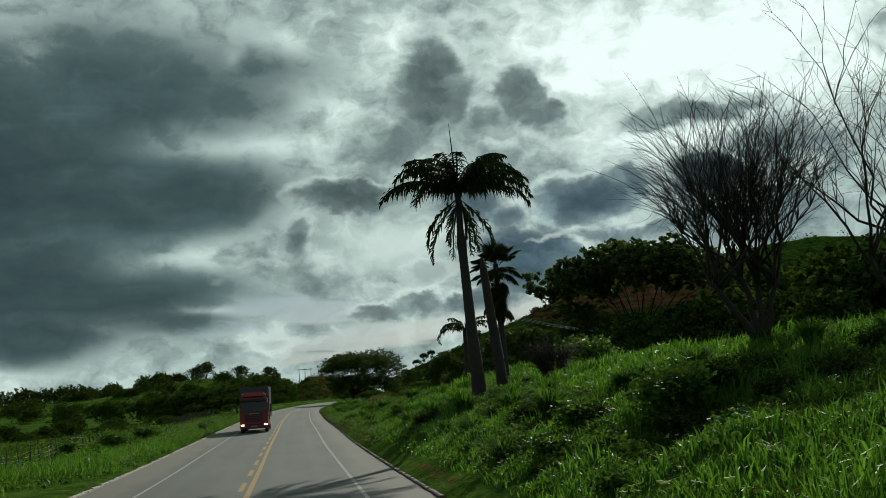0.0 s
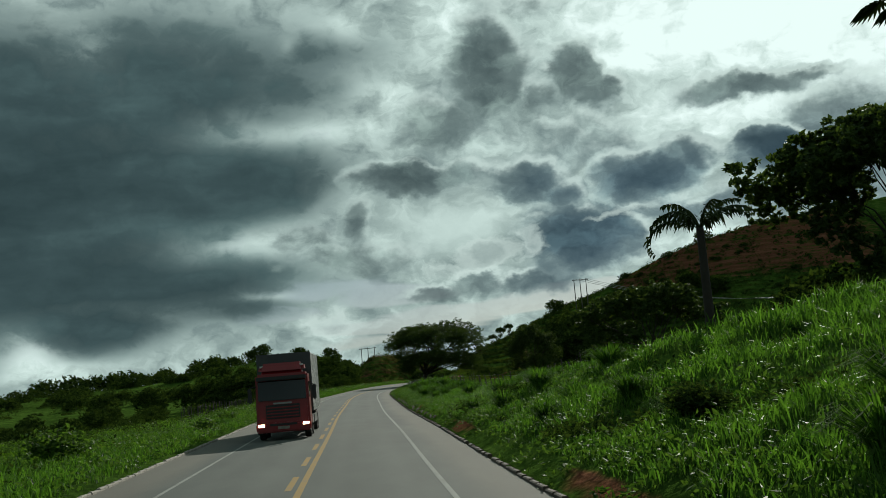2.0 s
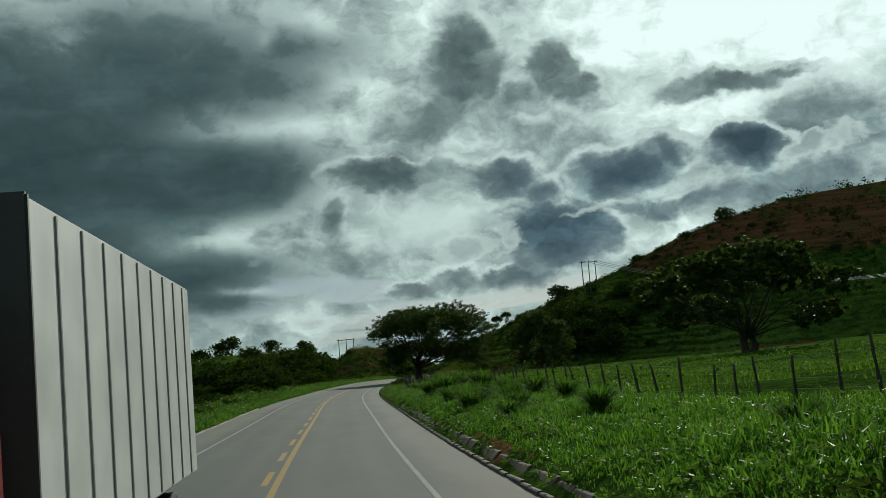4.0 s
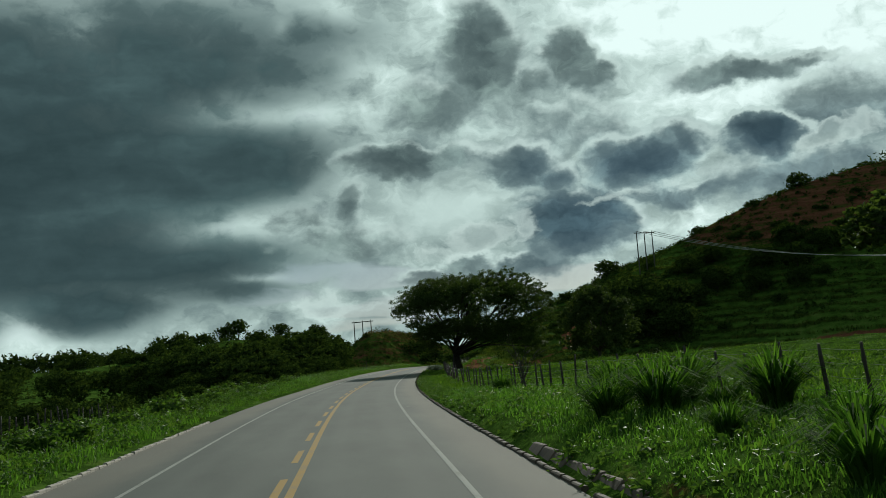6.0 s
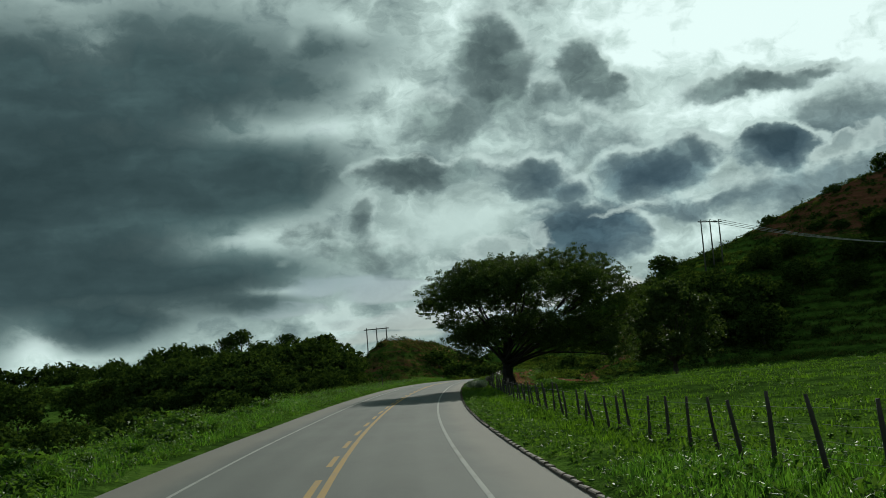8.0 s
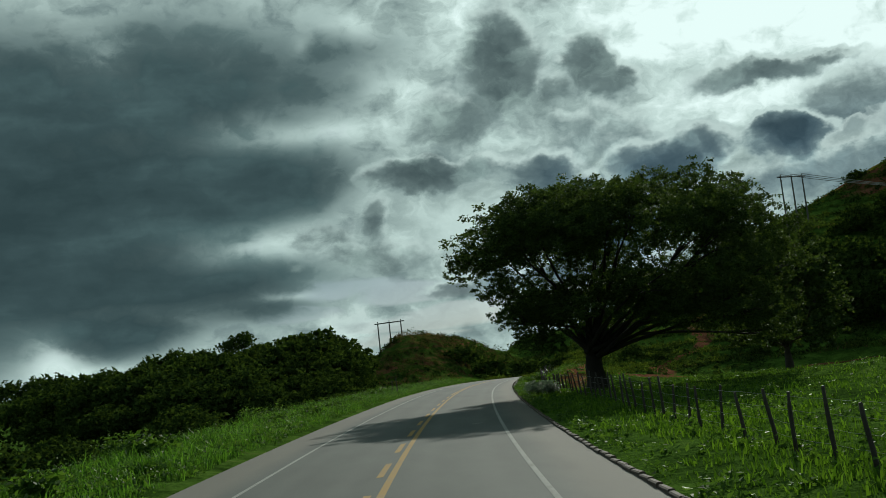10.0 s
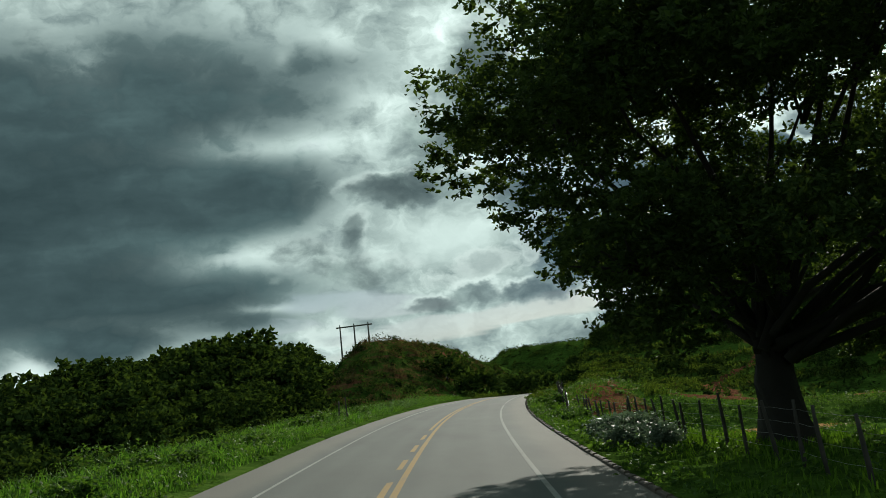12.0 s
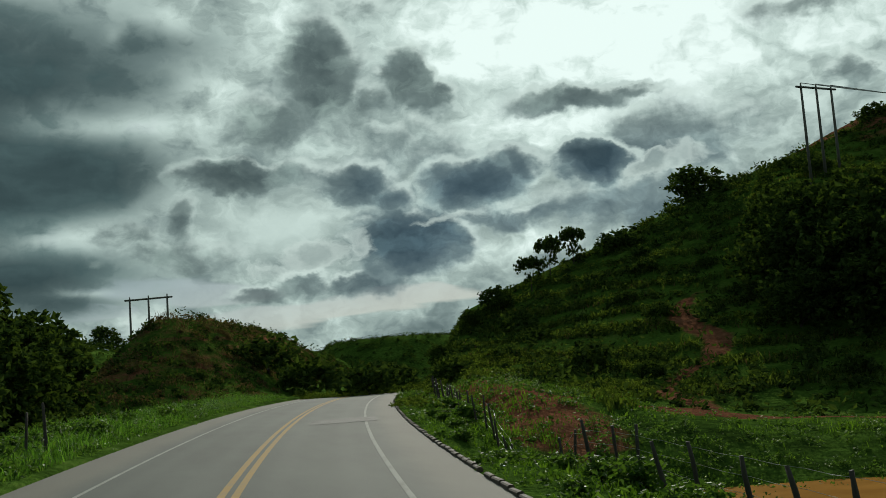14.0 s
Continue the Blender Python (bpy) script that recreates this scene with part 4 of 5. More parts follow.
scrub("hollow_shade_scrub", hg, len(hx), 46, lambda n: hx, lambda n: hy, 0.62, 0.15, M_WOOD, "dark leaf clumps added for the shade in the hollows of the bank")
scrub("field_scrub", hg, 700, 34, lambda n: -9.5 - 60 * hg.random(n) ** 1.3, lambda n: hg.uniform(60, 230, n), 0.9, 0.2, M_WOOD, "dark scrub scattered over the lower field", True)
scrub("field_weeds", hg, 1500, 22, lambda n: -9.0 - 45 * hg.random(n) ** 1.3, lambda n: hg.uniform(40, 200, n), 0.55, 0.16, M_SHRUB, "rough green weeds over the lower field", True)
scrub("verge_bushes", hg, 1500, 48, lambda n: -6.6 - 6.0 * hg.random(n), lambda n: hg.uniform(90, 430, n), 1.0, 0.15, M_SHRUB, "lush leafy growth crowding the verge beside the road", True)
scrub("track_weeds", hg, 1500, 24, lambda n: 9.5 + 32 * hg.random(n), lambda n: hg.uniform(318, 367, n), 0.42, 0.15, M_SHRUB, "rough low weeds between the fence and the red track", True)
scrub("pasture_weeds", hg, 3200, 16, lambda n: 8 + 60 * hg.random(n) ** 1.4, lambda n: hg.uniform(150, 382, n), 0.45, 0.17, M_SHRUB, "low leafy weeds scattered over the pasture", True)
for x, y, s in [(61, 402, 0.7), (66, 411, 1.0), (66, 396, 0.9), (70, 416, 1.0), (68, 402, 1.1), (73, 408, 1.2), (70, 394, 1.2), (77, 400, 1.2), (75, 388, 1.0), (62, 138, 1.8), (44, 129, 1.0), (36, 127, 0.9), (52, 127, 1.1), (31, 121, 0.7), (30, 106, 0.42), (34, 103, 0.75), (40, 104, 0.9), (45, 106, 1.0), (51, 110, 1.0), (36, 111, 0.9), (27, 98, 0.34), (24, 90, 0.32), (31, 95, 0.4), (38, 96, 0.42), (58, 108, 1.5), (66, 114, 1.8), (51, 101, 0.85), (76, 120, 2.0), (72, 148, 2.0), (66, 126, 1.1), (84, 160, 2.0), (84, 404, 0.7), (92, 410, 0.8), (99, 402, 0.7), (104, 412, 0.8), (88, 420, 0.7), (96, 424, 0.7), (110, 405, 0.8), (78, 412, 0.55), (114, 418, 0.8), (106, 396, 0.6), (120, 408, 0.8)]:
    again(wood_c, x, y, place.uniform(0, 360), s, 0.8)


# ---- palms ----
def frond(rng, length, droop, lift, leaflet, count, arch=1.0):
    """Rachis points and leaflet triangles of one pinnate frond that leaves the crown along +x."""
    pts = []
    p, ang = np.zeros(3), lift
    step = length / 12
    for i in range(13):
        pts.append(p.copy())
        p = p + step * np.array([math.cos(ang), 0, math.sin(ang)])
        ang -= droop / 12 * (0.5 + arch * i / 8)
    pts = np.array(pts)
    tris = []
    for s in np.linspace(0.14, 1, count):
        q = np.array([np.interp(s * 12, np.arange(13), pts[:, k]) for k in range(3)])
        ln = leaflet * (0.45 + 0.9 * math.sin(math.pi * min(1, s * 0.9 + 0.08))) * rng.uniform(0.8, 1.15)
        for side in (-1, 1):
            tip = q + np.array([rng.uniform(0.1, 0.6) * ln, side * ln * rng.uniform(0.05, 0.75), -ln * rng.uniform(0.15, 1.0)])
            w = np.array([0.025 + 0.014 * rng.random(), 0, 0.010])
            mid = (q + tip) / 2 + np.array([0.05, side * 0.08, 0.10]) * ln
            tris.append((q - w, q + w, mid + w * 1.2, mid - w * 1.2, tip))
    return pts, tris


def frond_meshes(root, rng, at, specs, leaflet, count, mat):
    """Fronds as parts: specs of (turn, lift, droop, length)."""
    for turn, lift, droop, length in specs:
        pts, tris = frond(rng, length, radians(droop), radians(lift), leaflet, count)
        co, faces = [], []
        for t in tris:
            i = len(co)
            co += list(t)
            faces += [(i, i + 1, i + 2), (i, i + 2, i + 3), (i + 3, i + 2, i + 4)]
        for i in range(12):
            k, w = len(co), 0.05 * (1 - i / 13) + 0.012
            a, b = pts[i], pts[i + 1]
            co += [a + (0, w, 0), a - (0, w, 0), b - (0, w, 0), b + (0, w, 0), a + (0, 0, w), b + (0, 0, w)]
            faces += [(k, k + 1, k + 2), (k, k + 2, k + 3), (k, k + 3, k + 5), (k, k + 5, k + 4), (k + 1, k + 4, k + 5), (k + 1, k + 5, k + 2)]
        me = bpy.data.meshes.new("frond")
        fill_mesh(me, np.array(co), np.array(faces), smooth=False)
        me.materials.append(mat)
        ob = new("frond", me)
        ob.parent = root
        ob.matrix_basis = Matrix.Translation(at) @ pose(0, 0, 0, 0, 0, turn)


def trunk_mesh(root, pts, radii, mat, rings=True):
    bm = bmesh.new()
    fine_pts, fine_r = [], []
    n = 40
    for i in range(n + 1):
        t = i / n * (len(pts) - 1)
        k = min(int(t), len(pts) - 2)
        f = t - k
        fine_pts.append(tuple(np.array(pts[k]) * (1 - f) + np.array(pts[k + 1]) * f))
        fine_r.append((radii[k] * (1 - f) + radii[k + 1] * f) * (1 + 0.03 * (i % 2)))
    tube(bm, fine_pts, fine_r, 12)
    return part("trunk", bm, mat, root)


pr = np.random.default_rng(31)
tall = tagged(new("feather_palm"), "tall feather palm with drooping dark fronds on the bank", "palm")
tall.matrix_basis = pose(11.3, 58.3, float(land(11.3, 58.3)) - 0.2)
trunk_mesh(tall, [(0, 0, -0.3), (-0.1, 0, 1.5), (-0.22, 0.2, 4), (-0.34, 0.5, 7.6), (-0.36, 0.6, 8.3), (-0.36, 0.7, 9.0), (-0.35, 0.8, 10.6), (-0.33, 0.9, 11.0)],
           [0.42, 0.34, 0.27, 0.22, 0.27, 0.17, 0.155, 0.16], M_PALMBARK)
head = (-0.33, 0.9, 10.9)
# live fronds from upright to hanging, then dead ones down the stem
specs = []
for i in range(22):
    q = i / 21
    specs.append((137.5 * i + pr.uniform(-12, 12), 82 - 54 * q + pr.uniform(-6, 6), 100 - 22 * q + pr.uniform(-8, 8), 3.7 + 0.7 * q))
specs += [(178, 34, 92, 4.7), (4, 38, 96, 4.6), (186, 60, 116, 4.3), (-8, 62, 118, 4.3)]
frond_meshes(tall, pr, head, specs, 0.74, 52, M_PALM)
frond_meshes(tall, pr, (head[0], head[1], head[2] - 0.2), [(186, -48, 42, 3.8), (-6, -40, 48, 3.4), (-60, -66, 24, 3.2), (110, -62, 26, 3.2), (206, -66, 22, 2.6), (20, -58, 32, 3.0), (160, -30, 60, 3.2)], 0.5, 34, M_PALM)
bm = bmesh.new()
tube(bm, [(head[0], head[1], head[2]), (head[0] - 0.12, head[1], head[2] + 1.5), (head[0] - 0.25, head[1], head[2] + 3.9)], [0.07, 0.05, 0.012], 6)
part("spear_leaf", bm, M_PALM, tall, "unopened upright spear leaf")
bm = bmesh.new()
for dx, l in ((0.35, 2.4), (0.5, 3.0), (0.28, 2.7)):
    tube(bm, [(head[0] + 0.1, head[1], head[2] - 0.3), (head[0] + dx, head[1] - 0.1, head[2] - l * 0.5), (head[0] + dx * 0.9, head[1], head[2] - l)], [0.05, 0.06, 0.03], 5)
part("old_leaf_stalk", bm, M_BARK, tall, "hanging dry stalks")

# a leaning bare palm trunk and a fan palm behind it
stub = tagged(new("palm_trunk"), "thick topless palm trunk on the bank", "palm")
stub.matrix_basis = pose(13.9, 66.8, float(land(13.9, 66.8)) - 0.2)
trunk_mesh(stub, [(0.2, 0, -0.3), (0.05, 0, 2), (-0.25, 0.2, 5), (-0.45, 0.4, 7.6), (-0.5, 0.45, 8.2)], [0.36, 0.30, 0.27, 0.22, 0.10], M_PALMBARK)


def fan_leaf(rng, length, size):
    co, faces = [], []
    n = 18
    for i in range(n):
        a = radians(-110 + 220 * i / (n - 1))
        ln = size * (0.75 + 0.25 * math.cos(a)) * rng.uniform(0.85, 1.1)
        c = np.array([length, 0, 0.0])
        w = 0.05 * size
        d = np.array([math.cos(a), math.sin(a), -0.10])
        s = np.array([-math.sin(a), math.cos(a), 0]) * w
        k = len(co)
        co += [c, c + d * ln * 0.6 + s, c + d * ln + (0, 0, -0.22 * ln), c + d * ln * 0.6 - s]
        faces += [(k, k + 1, k + 2), (k, k + 2, k + 3)]
    k = len(co)
    co += [np.array([0, 0.02, 0]), np.array([0, -0.02, 0]), np.array([length, -0.012, 0]), np.array([length, 0.012, 0])]
    faces += [(k, k + 1, k + 2), (k, k + 2, k + 3)]
    me = bpy.data.meshes.new("fan_leaf")
    fill_mesh(me, np.array(co), np.array(faces), smooth=False)
    return me


fan = tagged(new("fan_palm"), "fan palm with a round head of stiff leaves", "palm")
fan.matrix_basis = pose(15.4, 73.5, float(land(15.4, 73.5)) - 0.2)
trunk_mesh(fan, [(0.2, 0, -0.3), (0.1, 0, 3), (0, 0, 6), (0, 0, 8.2)], [0.24, 0.20, 0.17, 0.17], M_PALMBARK)
for i in range(62):
    me = fan_leaf(pr, 0.95 * pr.uniform(0.8, 1.2), 0.85)
    me.materials.append(M_PALM)
    ob = new("fan_leaf", me)
    ob.parent = fan
    dead = i >= 40
    lift = pr.uniform(-85, -45) if dead else pr.uniform(-35, 85)
    ob.matrix_basis = Matrix.Translation((0, 0, 8.1 - (pr.uniform(0.2, 2.4) if dead else pr.uniform(0, 0.3)))) @ pose(0, 0, 0, 0, -lift, pr.uniform(0, 360))

young = tagged(new("feather_palm"), "young feather palm with arching fronds before the hill", "palm")
young.matrix_basis = pose(16.4, 95, float(land(16.4, 95)) - 0.2)
trunk_mesh(young, [(0, 0, -0.3), (0, 0, 2.2), (0, 0, 4.7)], [0.22, 0.18, 0.15], M_PALMBARK)
frond_meshes(young, pr, (0, 0, 4.6), [(178, 35, 150, 3.2), (190, 60, 150, 2.6), (168, 55, 120, 2.5), (5, 62, 70, 2.4), (-12, 50, 80, 2.5), (40, 70, 80, 2.2), (100, 65, 90, 2.2), (-80, 62, 90, 2.3), (-40, 45, 90, 2.4), (140, 72, 80, 2.2)],
             0.46, 24, M_PALM)
for x, y, s in [(27, 96, 0.6), (33, 104, 0.55)]:
    again(young, x, y, 70 * x, s, 0.1)


# ---- bare-twigged shrubs on the bank ----
def twig_shrub(name, rng, height, spread, stems, twigs, label):
    root = tagged(new(name), label, "shrub")
    bm = bmesh.new()
    tips = []
    for k in range(stems):
        a = rng.uniform(0, 6.283)
        top = np.array([math.cos(a) * spread * rng.uniform(0.25, 0.7), math.sin(a) * spread * rng.uniform(0.25, 0.7), height * rng.uniform(0.4, 0.6)])
        path = limb_path((rng.normal() * 0.1, rng.normal() * 0.1, -0.2), top, rng, 0.05)
        tube(bm, path, [0.11, 0.08, 0.06, 0.05, 0.04], 6)
        tips.append(path)
    part("trunk", bm, M_BARK, root)
    bm = bmesh.new()
    for path in tips:
        for _ in range(twigs // stems):
            p = np.array(path[rng.integers(1, 5)])
            way = np.append(p[:2] / (np.linalg.norm(p[:2]) + 0.3) * rng.uniform(0.1, 0.7) + rng.normal(size=2) * 0.30, 1.0)
            ln, pts = height * rng.uniform(0.40, 0.66), [p]
            for n in range(7):
                way[:2] *= 1.0 + 0.10 * n * rng.random()
                way[2] -= rng.uniform(0.0, 0.06) * n
                step = way / np.linalg.norm(way) * ln / 7
                pts.append(pts[-1] + step + rng.normal(size=3) * 0.035)
            tube(bm, pts, [0.019, 0.017, 0.015, 0.013, 0.011, 0.009, 0.007, 0.004], 3)
            for _ in range(5):
                k = rng.integers(2, 7)
                m = pts[k]
                e = m + (way / np.linalg.norm(way) + rng.normal(size=3) * 0.35 + (0, 0, 0.3)) * ln * rng.uniform(0.10, 0.22)
                tube(bm, [m, (m + e) / 2 + rng.normal(size=3) * 0.03, e], [0.008, 0.006, 0.003], 3)
    tagged(part("twig_mass", bm, M_TWIG, root), kind="stuff")
    return root


def bare_tree(name, rng, height, limbs, boughs, twigs, crown_x, label):
    """A leafless tree: a short forked trunk, rising boughs and a fan of long fine twigs that lean out and hang over at the rim."""
    root = tagged(new(name), label, "tree")
    bm = bmesh.new()
    forks = []
    for x, y, z in limbs:
        path = limb_path((x * 0.05, y * 0.05, -0.3), (x, y, z), rng, 0.03, 6)
        tube(bm, path, [0.20, 0.16, 0.13, 0.11, 0.09, 0.08], 7)
        forks.append(np.array(path[-1]))
    part("trunk", bm, M_DARKBARK, root)
    bm, tips = bmesh.new(), []
    for k in range(boughs):
        start = forks[k % len(forks)] * rng.uniform(0.7, 1.0)
        end = np.array([rng.uniform(*crown_x) * 0.8, rng.uniform(-2.2, 2.2), height * rng.uniform(0.46, 0.66)])
        path = limb_path(start, end, rng, 0.0, 6)
        tube(bm, path, [0.075, 0.06, 0.05, 0.04, 0.032, 0.026], 5)
        tips.append([np.array(q) for q in path])
    part("branch_frame", bm, M_DARKBARK, root)
    bm = bmesh.new()
    middle = sum(crown_x) / 2
    for path in tips:
        for _ in range(twigs):
            p = path[rng.integers(2, 6)].copy()
            out = np.array([(p[0] - middle) * 0.09, p[1] * 0.09, 0.0])
            way = out + np.array([rng.normal() * 0.28, rng.normal() * 0.28, 1.0])
            ln, pts = height * rng.uniform(0.22, 0.44), [p]
            for n in range(8):
                way = way + out * 0.10 * n + np.array([rng.normal() * 0.22, rng.normal() * 0.22, -0.05 * n * np.linalg.norm(out)])
                pts.append(pts[-1] + way / np.linalg.norm(way) * ln / 8)
            tube(bm, pts, [0.022, 0.020, 0.017, 0.015, 0.013, 0.011, 0.009, 0.007, 0.004], 3)
            for _ in range(4):
                m = pts[rng.integers(2, 8)]
                e = m + (way / np.linalg.norm(way) + rng.normal(size=3) * 0.4) * ln * rng.uniform(0.12, 0.28)
                tube(bm, [m, (m + e) / 2 + rng.normal(size=3) * 0.04, e], [0.009, 0.007, 0.003], 3)
    tagged(part("twig_mass", bm, M_TWIG, root), kind="stuff")
    return root


put(bare_tree("bare_tree", pr, 9.9, [(-1.9, 0.2, 2.3), (0.15, 0.3, 2.6), (0.8, -0.2, 2.4), (-0.6, 0.5, 2.9)], 30, 20, (-3.3, 2.3), "leafless tree with a forked trunk and a fan of fine twigs"), 19.4, 41.5)
put(bare_tree("bare_tree", pr, 13.0, [(-1.4, 0.2, 3.2), (0.5, 0.3, 3.6)], 9, 9, (-5.5, 2.5), "tall sparse leafless tree with straight rising branches"), 24.2, 39.0)
put(twig_shrub("twiggy_shrub", pr, 2.8, 0.8, 3, 24, "small bare shrub beside the pasture fence"), 11.4, 203.0)
put(twig_shrub("twiggy_shrub", pr, 2.4, 1.6, 12, 420, "dense brown dry-twigged shrub among the bank grass"), 15.5, 59.7)


# ---- fence ----
def post_mesh(seed):
    rng = random.Random(seed)
    bm = bmesh.new()
    lean = rng.uniform(-0.06, 0.06)
    tube(bm, [(0, 0, -0.35), (lean * 0.3, 0, 0.4), (lean, rng.uniform(-0.03, 0.03), 1.0), (lean * 1.4, 0, 1.32)], [0.052, 0.048, 0.042, 0.034], 6)
    me = bpy.data.meshes.new("fence_post")
    bm.to_mesh(me)
    bm.free()
    me.materials.append(M_POST)
    return me


POSTS = [post_mesh(i) for i in range(5)]


def fence(y0, y1, u, step, label, rng, wires=4, tilt=0.0):
    root = tagged(new("fence"), label, "fence")
    tops = []
    y = y0
    while y < y1:
        x, yy, _ = on_road(y, (u if not callable(u) else float(u(y))) + rng.uniform(-0.12, 0.12))
        z = float(land(x, yy))
        ob = new("post", POSTS[rng.randrange(5)])
        ob.parent = root
        s = rng.uniform(0.85, 1.12)
        ob.matrix_basis = pose(x, yy, z, rng.uniform(-4, 4), tilt + rng.uniform(-5, 4), rng.uniform(-15, 15)) @ Matrix.Diagonal((1, 1, s, 1))
        tops.append((x, yy, z))
        y += step * rng.uniform(0.8, 1.2)
    for k in range(wires):
        bm = bmesh.new()
        h = 0.30 + 0.28 * k
        for a, b in zip(tops, tops[1:]):
            mid = [(a[i] + b[i]) / 2 for i in range(3)]
            tube(bm, [(a[0], a[1], a[2] + h), (mid[0], mid[1], mid[2] + h - 0.02), (b[0], b[1], b[2] + h)], [0.004] * 3, 3)
        part("wire", bm, M_WIRE, root, "thin barbed wire")
    return root


fr = random.Random(9)
fence(112, 420, lambda y: np.interp(y, [112, 160, 205, 330], [14.5, 11.5, 8.9, 8.3]), 2.1, "dark wooden post and wire fence along the pasture", fr, tilt=-4.0)
fence(52, 100, -15.0, 3.0, "old wooden post fence across the lower field", fr, 3)
fence(150, 215, -13.5, 1.1, "close-set wooden picket posts below the verge", fr, 2)
pair = tagged(new("gate_posts"), "two dark wooden posts standing beside the road", "post")
for k, (u, dy, s) in enumerate(((-7.9, 0.0, 1.0), (-7.4, 0.7, 1.15))):
    x, yy, _ = on_road(357 + dy, u)
    ob = new("post", POSTS[k])
    ob.parent = pair
    ob.matrix_basis = pose(x, yy, float(land(x, yy))) @ Matrix.Diagonal((1.3, 1.3, s * 1.2, 1))


# ---- power line ----
def h_frame(x0, y0, x1, y1, top, drop, label):
    """Three poles under one cross-arm."""
    root = tagged(new("power_pole_frame"), label, "power pole", "power pole frames")
    for t in (0.0, 0.5, 1.0):
        x, y = x0 + (x1 - x0) * t, y0 + (y1 - y0) * t
        z = float(land(x, y))
        bm = bmesh.new()
        tube(bm, [(x, y, z - 0.5), (x, y, (z + top) / 2), (x, y, top)], [0.17, 0.15, 0.12], 8)
        part("pole", bm, M_POLE, root)
        for side in (-1, 1):
            bm = bmesh.new()
            tube(bm, [(x, y, top), (x, y, top + 0.16), (x, y, top + 0.32)], [0.07, 0.09, 0.04], 6)
            if side > 0:
                part("insulator", bm, M_KERB, root)
            else:
                bm.free()
    bm = bmesh.new()
    d = Vector((x1 - x0, y1 - y0, 0)).normalized() * 0.7
    tube(bm, [(x0 - d.x, y0 - d.y, top - 0.15), ((x0 + x1) / 2, (y0 + y1) / 2, top - 0.15), (x1 + d.x, y1 + d.y, top - 0.15)], [0.12] * 3, 4)
    part("cross_arm", bm, M_POLE, root)
    return root


h_frame(6.4, 471, 11.1, 469, 25.0, 0, "grey three-pole power line frame above the cut bank")
h_frame(77.6, 425, 81.8, 426, 39.8, 0, "grey three-pole power line frame on the hillside")
for k in range(3):
    bm = bmesh.new()
    a, b = Vector((77.6 + 2.1 * k, 425 + 0.5 * k, 40.1)), Vector((172 + 4 * k, 326 + 5 * k, 30))
    tube(bm, [tuple(a.lerp(b, t) - Vector((0, 0, 38 * t * (1 - t)))) for t in np.linspace(0, 1, 25)], [0.045] * 25, 4)
    line = part("power_line", bm, M_WIRE, None)
    tagged(line, "sagging pale power line wire across the hill", "power line", "power line wires")


# ---- grass ----
def blades(name, xs, ys, heights, widths, leans, mat, label, rng, z=None):
    """Grass as one object: every blade bends over in its own direction."""
    n = len(xs)
    zs = land(xs, ys) - 0.03 if z is None else z
    a = rng.uniform(0, 2 * np.pi, n)
    f = rng.uniform(0, np.pi, n)
    base = np.stack([xs, ys, zs], 1)
    over = np.stack([np.cos(a), np.sin(a), np.zeros(n)], 1) * (heights * leans)[:, None]
    side = np.stack([np.cos(f), np.sin(f), np.zeros(n)], 1) * widths[:, None] * 0.5
    up = np.zeros((n, 3))
    up[:, 2] = heights
    mid = base + up * 0.62 + over * 0.35
    tip = base + up * (1.0 - 0.35 * leans[:, None]) + over
    co = np.stack([base - side, base + side, mid + side * 0.9, mid - side * 0.9, tip], 1).reshape(-1, 3)
    i = np.arange(n)[:, None] * 5
    me = bpy.data.meshes.new(name)
    fill_mesh(me, co, np.concatenate([i + [0, 1, 2], i + [0, 2, 3], i + [3, 2, 4]]), smooth=False)
    me.materials.append(mat)
    return tagged(new(name, me), label, "grass", kind="stuff")


def scatter(rng, tufts, per, u_pick, y_pick, radius):
    """Blade places gathered in tufts beside the road."""
    ty, tu = y_pick(tufts), u_pick(tufts)
    y = np.repeat(ty, per) + rng.normal(size=tufts * per) * radius
    u = np.repeat(tu, per) + rng.normal(size=tufts * per) * radius
    size = np.repeat(rng.uniform(0.6, 1.25, tufts), per)
    x, yy, _ = on_road(y, u)
    return x, yy, u, size


gr = np.random.default_rng(77)


def near(lo, hi, power):
    return lambda n: lo + (hi - lo) * gr.random(n) ** power


def span(lo, hi):
    return lambda n: gr.uniform(lo, hi, n)


def field(name, tufts, per, u_pick, y_pick, radius, tall, width, lean, mat, label, keep=None):
    x, y, u, size = scatter(gr, tufts, per, u_pick, y_pick, radius)
    ok = ((u < -6.05) | (u > 5.5)) if keep is None else keep(x, y, u)
    x, y, u, size = x[ok], y[ok], u[ok], size[ok]
    n = len(x)
    h = tall * size * gr.uniform(0.55, 1.15, n) * (0.8 + 0.25 * wobble(x, y, 9)) * np.clip((np.abs(u) - 5.0) / 2.5, 0.25, 1)
    blades(name, x, y, np.maximum(h, 0.06), width * gr.uniform(0.6, 1.3, n), np.clip(lean * gr.uniform(0.3, 1.7, n), 0, 1.1), mat, label, gr)


field("tall_grass", 6600, 21, near(6.3, 24, 1.25), near(7, 118, 1.05), 0.24, 0.60, 0.033, 0.5, M_GRASS, "tall lush green grass on the roadside bank", lambda x, y, u: (u > 6.1) & ~in_hollow(x, y))
field("tall_grass", 2400, 14, near(14, 60, 1.2), span(40, 125), 0.35, 1.0, 0.06, 0.45, M_GRASS, "tall lush green grass on the upper slope")
field("verge_grass", 3500, 16, near(5.9, 13, 1.2), span(108, 215), 0.25, 0.46, 0.026, 0.5, M_GRASS, "bright green grass between road and fence")
